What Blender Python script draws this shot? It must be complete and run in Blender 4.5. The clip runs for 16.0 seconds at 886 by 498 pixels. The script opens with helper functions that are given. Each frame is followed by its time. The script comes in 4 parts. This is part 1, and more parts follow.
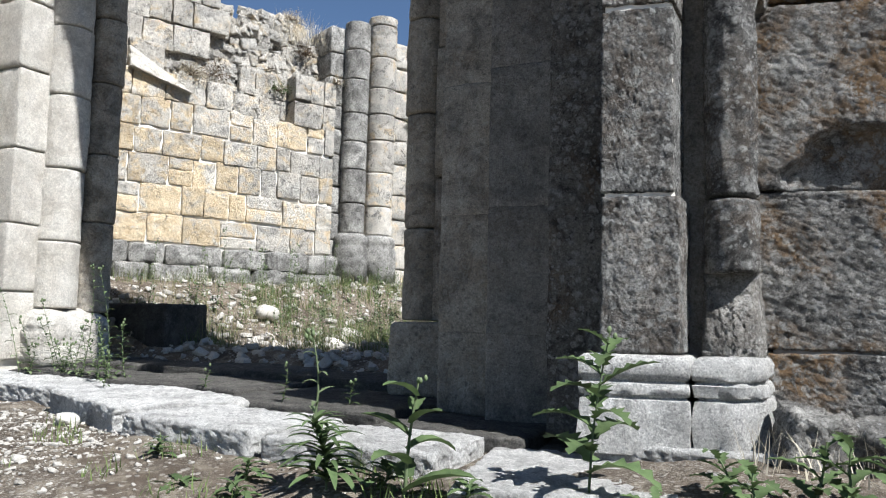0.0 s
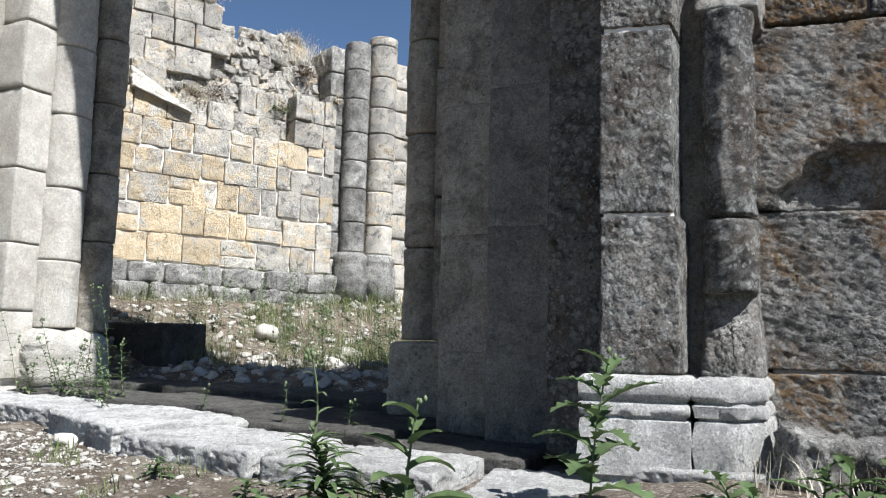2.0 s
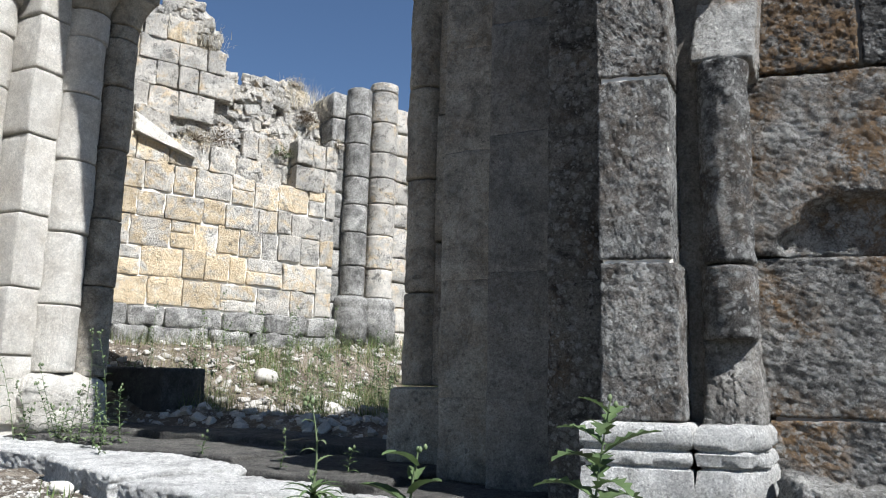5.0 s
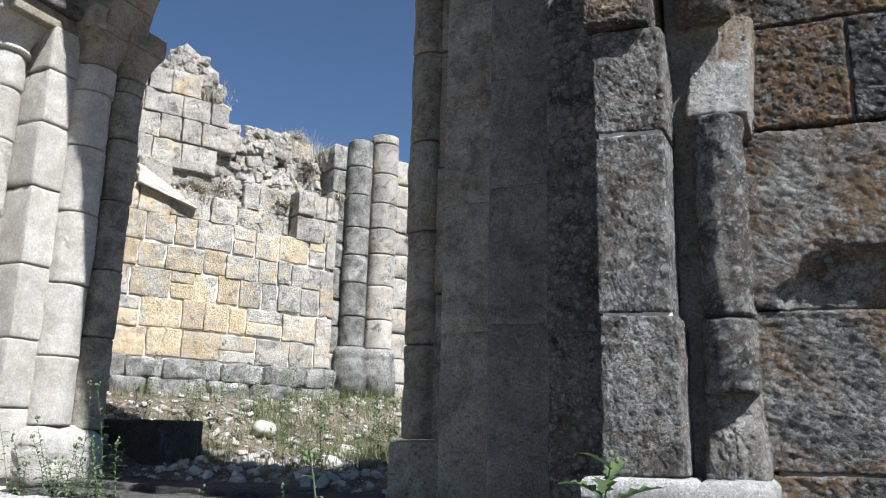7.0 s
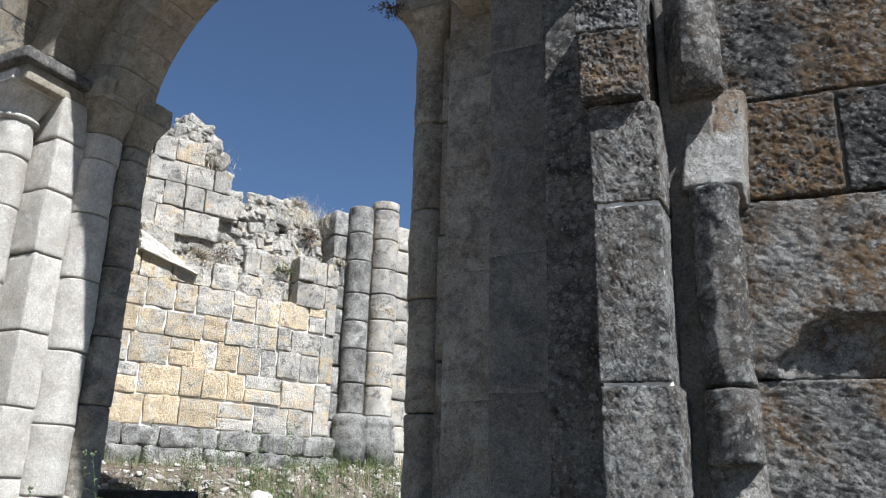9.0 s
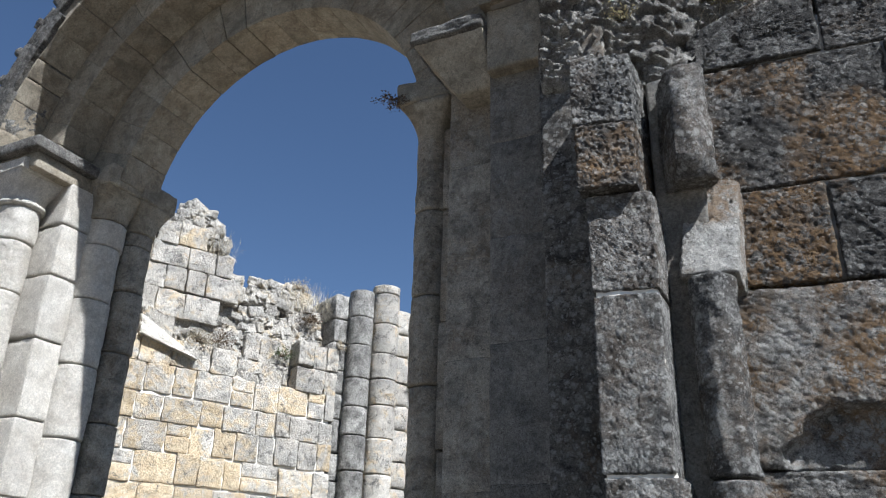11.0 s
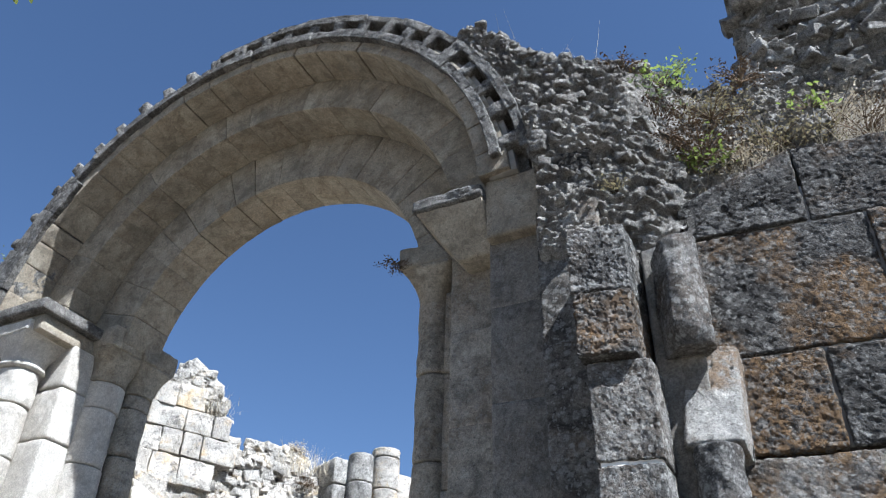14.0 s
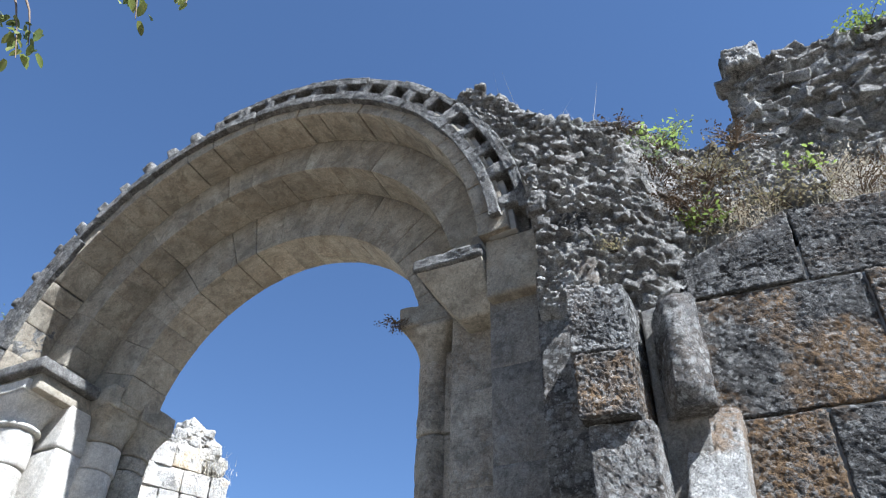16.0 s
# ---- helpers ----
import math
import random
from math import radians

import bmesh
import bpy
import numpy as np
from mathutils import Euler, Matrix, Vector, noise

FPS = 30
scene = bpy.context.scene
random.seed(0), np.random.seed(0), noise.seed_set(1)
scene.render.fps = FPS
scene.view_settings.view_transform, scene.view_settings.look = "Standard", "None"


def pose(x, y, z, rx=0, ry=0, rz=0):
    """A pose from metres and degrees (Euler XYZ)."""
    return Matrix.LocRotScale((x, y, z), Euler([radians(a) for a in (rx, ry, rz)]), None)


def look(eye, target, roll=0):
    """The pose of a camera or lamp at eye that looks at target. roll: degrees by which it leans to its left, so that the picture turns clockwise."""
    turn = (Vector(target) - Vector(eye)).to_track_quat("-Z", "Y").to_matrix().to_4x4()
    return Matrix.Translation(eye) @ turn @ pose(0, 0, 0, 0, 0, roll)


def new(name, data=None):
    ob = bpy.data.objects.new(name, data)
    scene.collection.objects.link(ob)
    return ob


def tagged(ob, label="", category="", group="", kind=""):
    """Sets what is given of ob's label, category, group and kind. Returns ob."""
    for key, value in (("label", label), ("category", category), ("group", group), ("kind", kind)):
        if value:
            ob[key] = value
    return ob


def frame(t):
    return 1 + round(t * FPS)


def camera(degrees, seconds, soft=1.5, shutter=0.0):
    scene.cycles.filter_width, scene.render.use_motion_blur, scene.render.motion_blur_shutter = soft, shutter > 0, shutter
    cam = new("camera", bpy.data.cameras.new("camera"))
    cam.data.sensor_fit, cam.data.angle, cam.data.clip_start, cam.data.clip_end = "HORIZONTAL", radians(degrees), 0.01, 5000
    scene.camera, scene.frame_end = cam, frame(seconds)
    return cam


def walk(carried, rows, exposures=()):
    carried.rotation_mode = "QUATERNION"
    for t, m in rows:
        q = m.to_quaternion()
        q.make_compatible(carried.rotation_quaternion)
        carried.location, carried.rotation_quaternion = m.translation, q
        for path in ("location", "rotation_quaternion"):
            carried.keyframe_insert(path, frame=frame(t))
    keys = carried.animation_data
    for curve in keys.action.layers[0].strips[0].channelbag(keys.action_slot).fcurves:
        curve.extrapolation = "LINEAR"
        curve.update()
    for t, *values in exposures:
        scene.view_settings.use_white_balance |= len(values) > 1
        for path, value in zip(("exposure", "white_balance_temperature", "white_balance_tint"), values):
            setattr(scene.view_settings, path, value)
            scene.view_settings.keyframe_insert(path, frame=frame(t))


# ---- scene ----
cam = camera(59.0, 16.0, 1.1)
PATH = [
    (0.0, pose(0.000, 0.000, 0.600, 95.30, -1.42, 25.89)),
    (0.5, pose(0.000, -0.001, 0.601, 95.61, -1.42, 25.88)),
    (1.0, pose(0.001, -0.002, 0.602, 95.93, -1.42, 25.88)),
    (1.5, pose(0.002, -0.003, 0.603, 96.29, -1.42, 25.87)),
    (2.0, pose(0.002, -0.004, 0.604, 96.66, -1.42, 25.87)),
    (2.5, pose(0.003, -0.006, 0.606, 97.07, -1.42, 25.87)),
    (3.0, pose(0.003, -0.007, 0.607, 97.51, -1.42, 25.87)),
    (5.5, pose(0.008, -0.017, 0.617, 100.51, -1.42, 25.88)),
    (6.0, pose(0.009, -0.020, 0.619, 101.35, -1.42, 25.87)),
    (6.5, pose(0.011, -0.024, 0.622, 102.28, -1.42, 25.88)),
    (7.0, pose(0.013, -0.027, 0.625, 103.36, -1.42, 25.89)),
    (7.5, pose(0.015, -0.031, 0.628, 104.50, -1.42, 25.88)),
    (8.0, pose(0.016, -0.036, 0.631, 105.60, -1.42, 25.88)),
    (8.5, pose(0.018, -0.040, 0.634, 106.78, -1.42, 25.90)),
    (9.0, pose(0.021, -0.045, 0.637, 108.05, -1.42, 25.90)),
    (11.5, pose(0.035, -0.075, 0.654, 115.73, -1.42, 25.95)),
    (12.0, pose(0.038, -0.082, 0.657, 117.48, -1.42, 25.96)),
    (12.5, pose(0.042, -0.089, 0.660, 119.32, -1.42, 25.98)),
    (13.0, pose(0.046, -0.098, 0.664, 121.37, -1.42, 25.99)),
    (13.5, pose(0.050, -0.106, 0.666, 123.33, -1.42, 26.01)),
    (14.0, pose(0.054, -0.115, 0.669, 125.38, -1.42, 26.03)),
    (14.5, pose(0.057, -0.122, 0.670, 126.96, -1.42, 26.05)),
    (15.0, pose(0.060, -0.128, 0.672, 128.44, -1.42, 26.05)),
    (15.5, pose(0.061, -0.131, 0.672, 129.12, -1.42, 26.05)),
    (16.0, pose(0.062, -0.133, 0.673, 129.51, -1.42, 26.05)),
]
EXPOSURES = [(0.0, 1.10, 6070, 10), (5.5, 1.10, 6000, 10), (9.0, 1.08, 5930, 10), (11.5, 1.12, 5850, 10), (12.5, 1.24, 5770, 10), (13.5, 1.43, 5720, 10), (14.5, 1.72, 5660, 10), (15.5, 1.87, 5610, 10), (16.0, 1.89, 5600, 10)]
walk(cam, PATH, EXPOSURES)
SUN = Vector((1.0, -0.34, 1.42)).normalized()
world = bpy.data.worlds.new("sky")
scene.world = world
world.use_nodes = True
wn = world.node_tree
sky = wn.nodes.new("ShaderNodeTexSky")
sky.sky_type = "NISHITA"
sky.sun_disc = False
sky.sun_elevation = math.asin(SUN.z)
sky.sun_rotation = math.atan2(SUN.x, SUN.y)
sky.altitude = 800
sky.air_density, sky.dust_density, sky.ozone_density = 1.0, 0.0, 3.0
wn.links.new(sky.outputs[0], wn.nodes["Background"].inputs[0])
wn.nodes["Background"].inputs[1].default_value = 0.045
sun = new("sun", bpy.data.lights.new("sun", "SUN"))
sun.data.energy, sun.data.angle, sun.data.color = 5.0, radians(0.55), (1.0, 0.97, 0.925)
sun.matrix_world = look(SUN * 40, (0, 0, 0))


# ---- materials ----
class Graph:
    """Short hand for a node material."""

    def __init__(self, name, rough=0.9):
        self.mat = bpy.data.materials.new(name)
        self.mat.use_nodes = True
        self.tree = self.mat.node_tree
        self.bsdf = self.tree.nodes["Principled BSDF"]
        self.bsdf.inputs["Roughness"].default_value = rough
        self.bsdf.inputs["Specular IOR Level"].default_value = 0.25

    def node(self, kind, operation="", data_type="", blend_type=""):
        n = self.tree.nodes.new("ShaderNode" + kind)
        if operation:
            n.operation = operation
        if data_type:
            n.data_type = data_type
        if blend_type:
            n.blend_type = blend_type
        return n

    def link(self, a, b):
        self.tree.links.new(a, b)

    def coords(self, spread=20.0):
        tc, info = self.node("TexCoord"), self.node("ObjectInfo")
        add, mul = self.node("VectorMath", operation="ADD"), self.node("VectorMath", operation="SCALE")
        comb = self.node("CombineXYZ")
        self.link(info.outputs["Random"], comb.inputs[0])
        self.link(info.outputs["Random"], comb.inputs[2])
        self.link(comb.outputs[0], mul.inputs[0])
        mul.inputs["Scale"].default_value = spread
        self.link(tc.outputs["Object"], add.inputs[0])
        self.link(mul.outputs[0], add.inputs[1])
        self.random = info.outputs["Random"]
        return add.outputs[0]

    def noise(self, vec, scale, detail=5.0, rough=0.6, lo=0.35, hi=0.65, distort=0.0):
        n, ramp = self.node("TexNoise"), self.node("MapRange")
        n.inputs["Scale"].default_value, n.inputs["Detail"].default_value = scale, detail
        n.inputs["Roughness"].default_value, n.inputs["Distortion"].default_value = rough, distort
        self.link(vec, n.inputs["Vector"])
        ramp.inputs["From Min"].default_value, ramp.inputs["From Max"].default_value = lo, hi
        self.link(n.outputs["Fac"], ramp.inputs["Value"])
        return ramp.outputs[0]

    def cells(self, vec, scale, lo, hi):
        n, ramp = self.node("TexVoronoi"), self.node("MapRange")
        n.inputs["Scale"].default_value = scale
        self.link(vec, n.inputs["Vector"])
        ramp.inputs["From Min"].default_value, ramp.inputs["From Max"].default_value = lo, hi
        self.link(n.outputs["Distance"], ramp.inputs["Value"])
        return ramp.outputs[0]

    def math(self, op, a, b):
        n = self.node("Math", operation=op)
        for k, v in enumerate((a, b)):
            if isinstance(v, (int, float)):
                n.inputs[k].default_value = v
            else:
                self.link(v, n.inputs[k])
        return n.outputs[0]

    def mix(self, fac, a, b, blend="MIX"):
        n = self.node("Mix", data_type="RGBA", blend_type=blend)
        for k, v in ((0, fac), (6, a), (7, b)):
            if isinstance(v, (int, float)):
                n.inputs[k].default_value = v
            elif isinstance(v, tuple):
                n.inputs[k].default_value = (*v, 1)
            else:
                self.link(v, n.inputs[k])
        return n.outputs[2]

    def bump(self, height, strength, distance, below=None):
        n = self.node("Bump")
        n.inputs["Strength"].default_value, n.inputs["Distance"].default_value = strength, distance
        self.link(height, n.inputs["Height"])
        if below:
            self.link(below, n.inputs["Normal"])
        return n.outputs[0]

    def done(self, colour, normal=None):
        self.link(colour, self.bsdf.inputs["Base Color"])
        if normal:
            self.link(normal, self.bsdf.inputs["Normal"])
        return self.mat


def stone(name, light, dark, soot=0.3, orange=0.0, pale=0.0, pit=0.5, relief=0.5, spread=0.25, sootcol=(0.05, 0.048, 0.045), cover=0.43):
    """Weathered limestone: two tones, dark crust, lichen in orange and pale grey, pits."""
    g = Graph(name, 0.92)
    vec = g.coords()
    warp = g.node("TexNoise")
    warp.inputs["Scale"].default_value, warp.inputs["Detail"].default_value = 34, 5
    g.link(vec, warp.inputs["Vector"])
    push, bent = g.node("VectorMath", operation="SCALE"), g.node("VectorMath", operation="ADD")
    g.link(warp.outputs["Color"], push.inputs[0])
    push.inputs["Scale"].default_value = 0.035
    g.link(vec, bent.inputs[0])
    g.link(push.outputs[0], bent.inputs[1])
    bent = bent.outputs[0]
    tight = 0.09 if pit > 0.6 else 0.2
    col = g.mix(g.noise(vec, 5.5 if pit > 0.6 else 3.2, 8, 0.72, 0.5 - tight, 0.5 + tight, 0.5), light, dark)
    grain = g.noise(vec, 70, 6, 0.8, 0.37, 0.63)
    col = g.mix(0.3 + 0.45 * pit, col, g.mix(grain, (0.42, 0.42, 0.42), (1.15, 1.15, 1.15)), "MULTIPLY")
    fine = g.noise(vec, 150, 5, 0.8, 0.42, 0.58)
    col = g.mix(0.15 + 0.6 * pit, col, g.mix(fine, (0.4, 0.4, 0.4), (1.3, 1.3, 1.3)), "MULTIPLY")
    patch = g.noise(vec, 9, 7, 0.75, 0.36, 0.62, 0.4)
    col = g.mix(0.2 + 0.5 * soot, col, g.mix(patch, (0.6, 0.6, 0.59), (1.12, 1.12, 1.1)), "MULTIPLY")
    value = g.math("ADD", g.math("MULTIPLY", g.random, spread * 2), 1.0 - spread)
    comb = g.node("CombineColor")
    for k in range(3):
        g.link(value, comb.inputs[k])
    col = g.mix(1.0, col, comb.outputs[0], "MULTIPLY")
    if soot:
        crust = g.math("MULTIPLY", g.noise(vec, 6.5, 9, 0.72, 0.47, 0.62, 0.6), soot)
        col = g.mix(crust, col, sootcol)
        speck = g.math("MULTIPLY", g.noise(vec, 38, 6, 0.7, 0.55, 0.66), soot)
        col = g.mix(speck, col, sootcol)
    if pit > 0.5:
        light_fleck = g.noise(vec, 58, 9, 0.85, 0.555, 0.63, 0.3)
        col = g.mix(g.math("MULTIPLY", light_fleck, 0.5), col, tuple(min(0.75, c * 1.35) for c in light))
        dark_fleck = g.noise(vec, 47, 9, 0.85, 0.45, 0.37, 0.5)
        col = g.mix(g.math("MULTIPLY", dark_fleck, 0.75), col, sootcol)
    if orange:
        where = g.noise(vec, 2.6, 4, 0.6, cover, cover + 0.12)
        spots = g.noise(vec, 17, 9, 0.8, 0.42, 0.52, 1.0)
        fac = g.math("MULTIPLY", g.math("MULTIPLY", where, spots), orange)
        col = g.mix(fac, col, g.mix(grain, (0.15, 0.088, 0.042), (0.31, 0.195, 0.092)))
    if pale:
        blot = g.math("SUBTRACT", 1.0, g.cells(bent, 24, 0.26, 0.4))
        blot = g.math("MAXIMUM", blot, g.math("SUBTRACT", 1.0, g.cells(bent, 47, 0.2, 0.34)))
        blot = g.math("MULTIPLY", blot, g.noise(vec, 7, 8, 0.8, 0.39, 0.5))
        blot = g.math("MULTIPLY", blot, g.noise(vec, 95, 5, 0.8, 0.3, 0.56))
        ring = g.math("MULTIPLY", blot, pale)
        col = g.mix(ring, col, (0.46, 0.455, 0.425))
    pits = g.cells(bent, 95, 0.12, 0.36)
    mask = g.noise(vec, 12, 5, 0.7, 0.36, 0.5)
    pits = g.math("MAXIMUM", pits, g.math("SUBTRACT", 1.0, mask))
    if pit:
        col = g.mix(g.math("MULTIPLY", g.math("SUBTRACT", 1.0, pits), 0.8 * pit), col, (0.03, 0.028, 0.026))
    n1 = g.bump(g.noise(vec, 42, 10, 0.85, 0.0, 1.0), min(1.0, relief * 1.2), 0.03)
    n2 = g.bump(pits, min(1.0, pit * 1.2), 0.008, n1)
    n2 = g.bump(fine, min(1.0, pit), 0.003, n2)
    return g.done(col, n2)


def simple(name, a, b, scale=12, rough=0.8, bump=0.2, translucent=0.0):
    g = Graph(name, rough)
    vec = g.coords(7.0)
    col = g.mix(g.noise(vec, scale, 5, 0.6, 0.3, 0.7), a, b)
    value = g.math("ADD", g.math("MULTIPLY", g.random, 0.5), 0.75)
    comb = g.node("CombineColor")
    for k in range(3):
        g.link(value, comb.inputs[k])
    col = g.mix(1.0, col, comb.outputs[0], "MULTIPLY")
    mat = g.done(col, g.bump(g.noise(vec, scale * 3, 5, 0.7, 0, 1), bump, 0.01))
    if translucent:
        t, m = g.node("BsdfTranslucent"), g.node("MixShader")
        g.link(col, t.inputs[0])
        m.inputs[0].default_value = translucent
        g.link(g.bsdf.outputs[0], m.inputs[1])
        g.link(t.outputs[0], m.inputs[2])
        g.link(m.outputs[0], g.tree.nodes["Material Output"].inputs[0])
    return mat


PIER = stone("pier_stone", (0.53, 0.52, 0.495), (0.14, 0.137, 0.132), 0.7, 0.2, 0.85, 0.85, 0.9)
WALL = stone("lichen_stone", (0.55, 0.53, 0.495), (0.18, 0.172, 0.16), 0.62, 0.9, 0.8, 0.8, 0.95, 0.25, (0.045, 0.043, 0.04), 0.42)
LICHEN = stone("ochre_lichen_stone", (0.27, 0.26, 0.244), (0.06, 0.057, 0.053), 0.85, 0.9, 0.6, 0.85, 1.0, 0.2, (0.035, 0.033, 0.031), 0.42)
DARKWALL = stone("dark_wall_stone", (0.25, 0.242, 0.228), (0.07, 0.067, 0.062), 0.9, 0.35, 0.5, 0.9, 1.0, 0.15, (0.035, 0.033, 0.031), 0.5)
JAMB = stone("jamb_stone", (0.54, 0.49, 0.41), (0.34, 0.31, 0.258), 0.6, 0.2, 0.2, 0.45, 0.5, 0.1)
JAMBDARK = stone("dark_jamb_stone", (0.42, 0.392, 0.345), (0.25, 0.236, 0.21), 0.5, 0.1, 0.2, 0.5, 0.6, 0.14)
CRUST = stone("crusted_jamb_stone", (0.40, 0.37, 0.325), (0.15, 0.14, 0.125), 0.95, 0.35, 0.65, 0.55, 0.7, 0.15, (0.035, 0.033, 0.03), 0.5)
SHAFT = stone("shaft_stone", (0.35, 0.33, 0.285), (0.21, 0.2, 0.18), 0.35, 0.25, 0.2, 0.4, 0.45)
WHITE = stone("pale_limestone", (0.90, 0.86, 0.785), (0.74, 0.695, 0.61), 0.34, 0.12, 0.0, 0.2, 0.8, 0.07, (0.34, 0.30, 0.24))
ARCH = stone("arch_stone", (0.53, 0.475, 0.38), (0.31, 0.275, 0.215), 0.6, 0.15, 0.0, 0.3, 0.5, 0.10, (0.13, 0.115, 0.09))
HOOD = stone("hood_stone", (0.36, 0.35, 0.328), (0.17, 0.166, 0.155), 0.65, 0.08, 0.4, 0.7, 0.8)
RUBBLE = stone("rubble_stone", (0.66, 0.635, 0.585), (0.32, 0.302, 0.275), 0.62, 0.1, 0.35, 0.65, 0.9, 0.3)


def ruin_stone(name, yellow, film):
    """Old sandstone: ochre heart, pale skin, and grey films that run on across the joints."""
    g = Graph(name, 0.93)
    vec = g.coords()
    place = g.node("TexCoord").outputs["Object"]
    grain = g.noise(vec, 60, 7, 0.8, 0.3, 0.7)
    skin = g.mix(g.noise(vec, 4, 6, 0.7, 0.35, 0.65), (0.75, 0.705, 0.625), (0.53, 0.49, 0.425))
    ochre = g.mix(g.noise(vec, 14, 7, 0.75, 0.35, 0.65), (0.80, 0.675, 0.48), (0.62, 0.47, 0.285))
    bare = g.noise(vec, 5.5, 8, 0.7, 0.39 + 0.35 * yellow, 0.30 + 0.35 * yellow, 0.8)
    col = g.mix(bare, skin, ochre)
    lo = 0.66 - 0.34 * film
    grey = g.math("MULTIPLY", g.noise(place, 2.4, 9, 0.75, lo, lo + 0.13, 0.6), 0.85)
    col = g.mix(grey, col, g.mix(grain, (0.24, 0.23, 0.208), (0.56, 0.54, 0.495)))
    black = g.math("MULTIPLY", g.noise(place, 9, 10, 0.85, 0.585 - 0.09 * film, 0.65 - 0.09 * film, 0.5), 0.85)
    col = g.mix(black, col, (0.13, 0.125, 0.115))
    col = g.mix(0.75, col, g.mix(grain, (0.62, 0.62, 0.62), (1.22, 1.22, 1.22)), "MULTIPLY")
    pock = g.math("MULTIPLY", g.noise(vec, 30, 8, 0.8, 0.57, 0.64), 0.7)
    col = g.mix(pock, col, (0.2, 0.175, 0.135))
    value = g.math("ADD", g.math("MULTIPLY", g.random, 0.3), 0.82)
    comb = g.node("CombineColor")
    for k in range(3):
        g.link(value, comb.inputs[k])
    col = g.mix(1.0, col, comb.outputs[0], "MULTIPLY")
    n1 = g.bump(g.noise(vec, 22, 10, 0.8, 0.0, 1.0), 0.9, 0.05)
    return g.done(col, g.bump(grain, 0.5, 0.008, n1))


BACK = [ruin_stone("wall_yellow_stone", 0.70, 0.40), ruin_stone("wall_pale_stone", 0.46, 0.46), ruin_stone("wall_grey_stone", 0.26, 0.60)]
HEART = ruin_stone("wall_heart_stone", 0.25, 0.72)
BACKDARK = stone("wall_dark_stone", (0.72, 0.695, 0.645), (0.40, 0.385, 0.355), 0.66, 0.0, 0.35, 0.7, 1.0, 0.25)
BROKEN = stone("broken_lichen_stone", (0.74, 0.72, 0.67), (0.42, 0.4, 0.365), 0.4, 0.75, 0.3, 0.6, 0.8, 0.12, (0.08, 0.075, 0.068), 0.45)
BASE = stone("base_stone", (0.84, 0.825, 0.785), (0.62, 0.605, 0.57), 0.25, 0.06, 0.3, 0.5, 0.7, 0.1)
# dark for trodden soil and for the portal's shade, which is put into the colour
SHADEPAVING = stone("shaded_paving_stone", (0.2, 0.188, 0.168), (0.09, 0.084, 0.075), 0.75, 0.0, 0.1, 0.6, 0.8, 0.2)
MORTAR = simple("mortar", (0.76, 0.725, 0.65), (0.5, 0.465, 0.4), 14, 0.95, 0.6)
DARKMORTAR = simple("dark_mortar", (0.3, 0.285, 0.26), (0.17, 0.16, 0.145), 14, 0.95, 0.6)
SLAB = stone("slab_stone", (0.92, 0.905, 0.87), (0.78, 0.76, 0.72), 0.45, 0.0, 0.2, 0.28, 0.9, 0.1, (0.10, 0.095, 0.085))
PEBBLE = stone("pebble_stone", (0.70, 0.665, 0.60), (0.40, 0.37, 0.32), 0.1, 0.0, 0.0, 0.1, 0.3, 0.3)
LEAF = simple("weed_leaf", (0.105, 0.15, 0.06), (0.05, 0.08, 0.032), 18, 0.75, 0.25, 0.25)
PALELEAF = simple("pale_leaf", (0.2, 0.25, 0.13), (0.12, 0.16, 0.075), 18, 0.55, 0.25, 0.3)
BRIGHT = simple("bright_leaf", (0.27, 0.34, 0.09), (0.17, 0.24, 0.06), 14, 0.5, 0.2, 0.35)
HAY = simple("hay", (0.36, 0.32, 0.19), (0.2, 0.175, 0.1), 9, 0.85, 0.1, 0.2)
DRY = simple("dry_grass", (0.72, 0.655, 0.53), (0.45, 0.39, 0.28), 9, 0.85, 0.1, 0.2)
GREENGRASS = simple("green_grass", (0.17, 0.22, 0.075), (0.09, 0.13, 0.04), 9, 0.7, 0.1, 0.25)
TWIG = simple("twig", (0.16, 0.115, 0.075), (0.08, 0.055, 0.035), 20, 0.9, 0.4)
TREELEAF = simple("tree_leaf", (0.12, 0.17, 0.045), (0.2, 0.2, 0.06), 10, 0.5, 0.2, 0.35)


def ground_material():
    g = Graph("stony_soil", 0.95)
    vec = g.node("TexCoord").outputs["Object"]
    col = g.mix(g.noise(vec, 1.6, 6, 0.6, 0.35, 0.65), (0.155, 0.122, 0.09), (0.075, 0.058, 0.042))
    col = g.mix(g.math("MULTIPLY", g.noise(vec, 9, 6, 0.7, 0.5, 0.6), 0.6), col, (0.30, 0.26, 0.2))
    chips = g.math("SUBTRACT", 1.0, g.cells(vec, 34, 0.22, 0.34))
    chips = g.math("MULTIPLY", chips, g.noise(vec, 5, 4, 0.6, 0.42, 0.55))
    col = g.mix(g.math("MULTIPLY", chips, 0.6), col, (0.52, 0.48, 0.42))
    grit = g.math("MULTIPLY", g.noise(vec, 120, 6, 0.8, 0.52, 0.6), g.noise(vec, 3, 5, 0.6, 0.4, 0.6))
    col = g.mix(g.math("MULTIPLY", grit, 0.7), col, (0.5, 0.47, 0.41))
    n1 = g.bump(g.noise(vec, 22, 9, 0.75, 0, 1), 0.9, 0.04)
    return g.done(col, g.bump(chips, 0.7, 0.015, n1))


SOIL = ground_material()

# ---- building tools ----
WHERE = {}


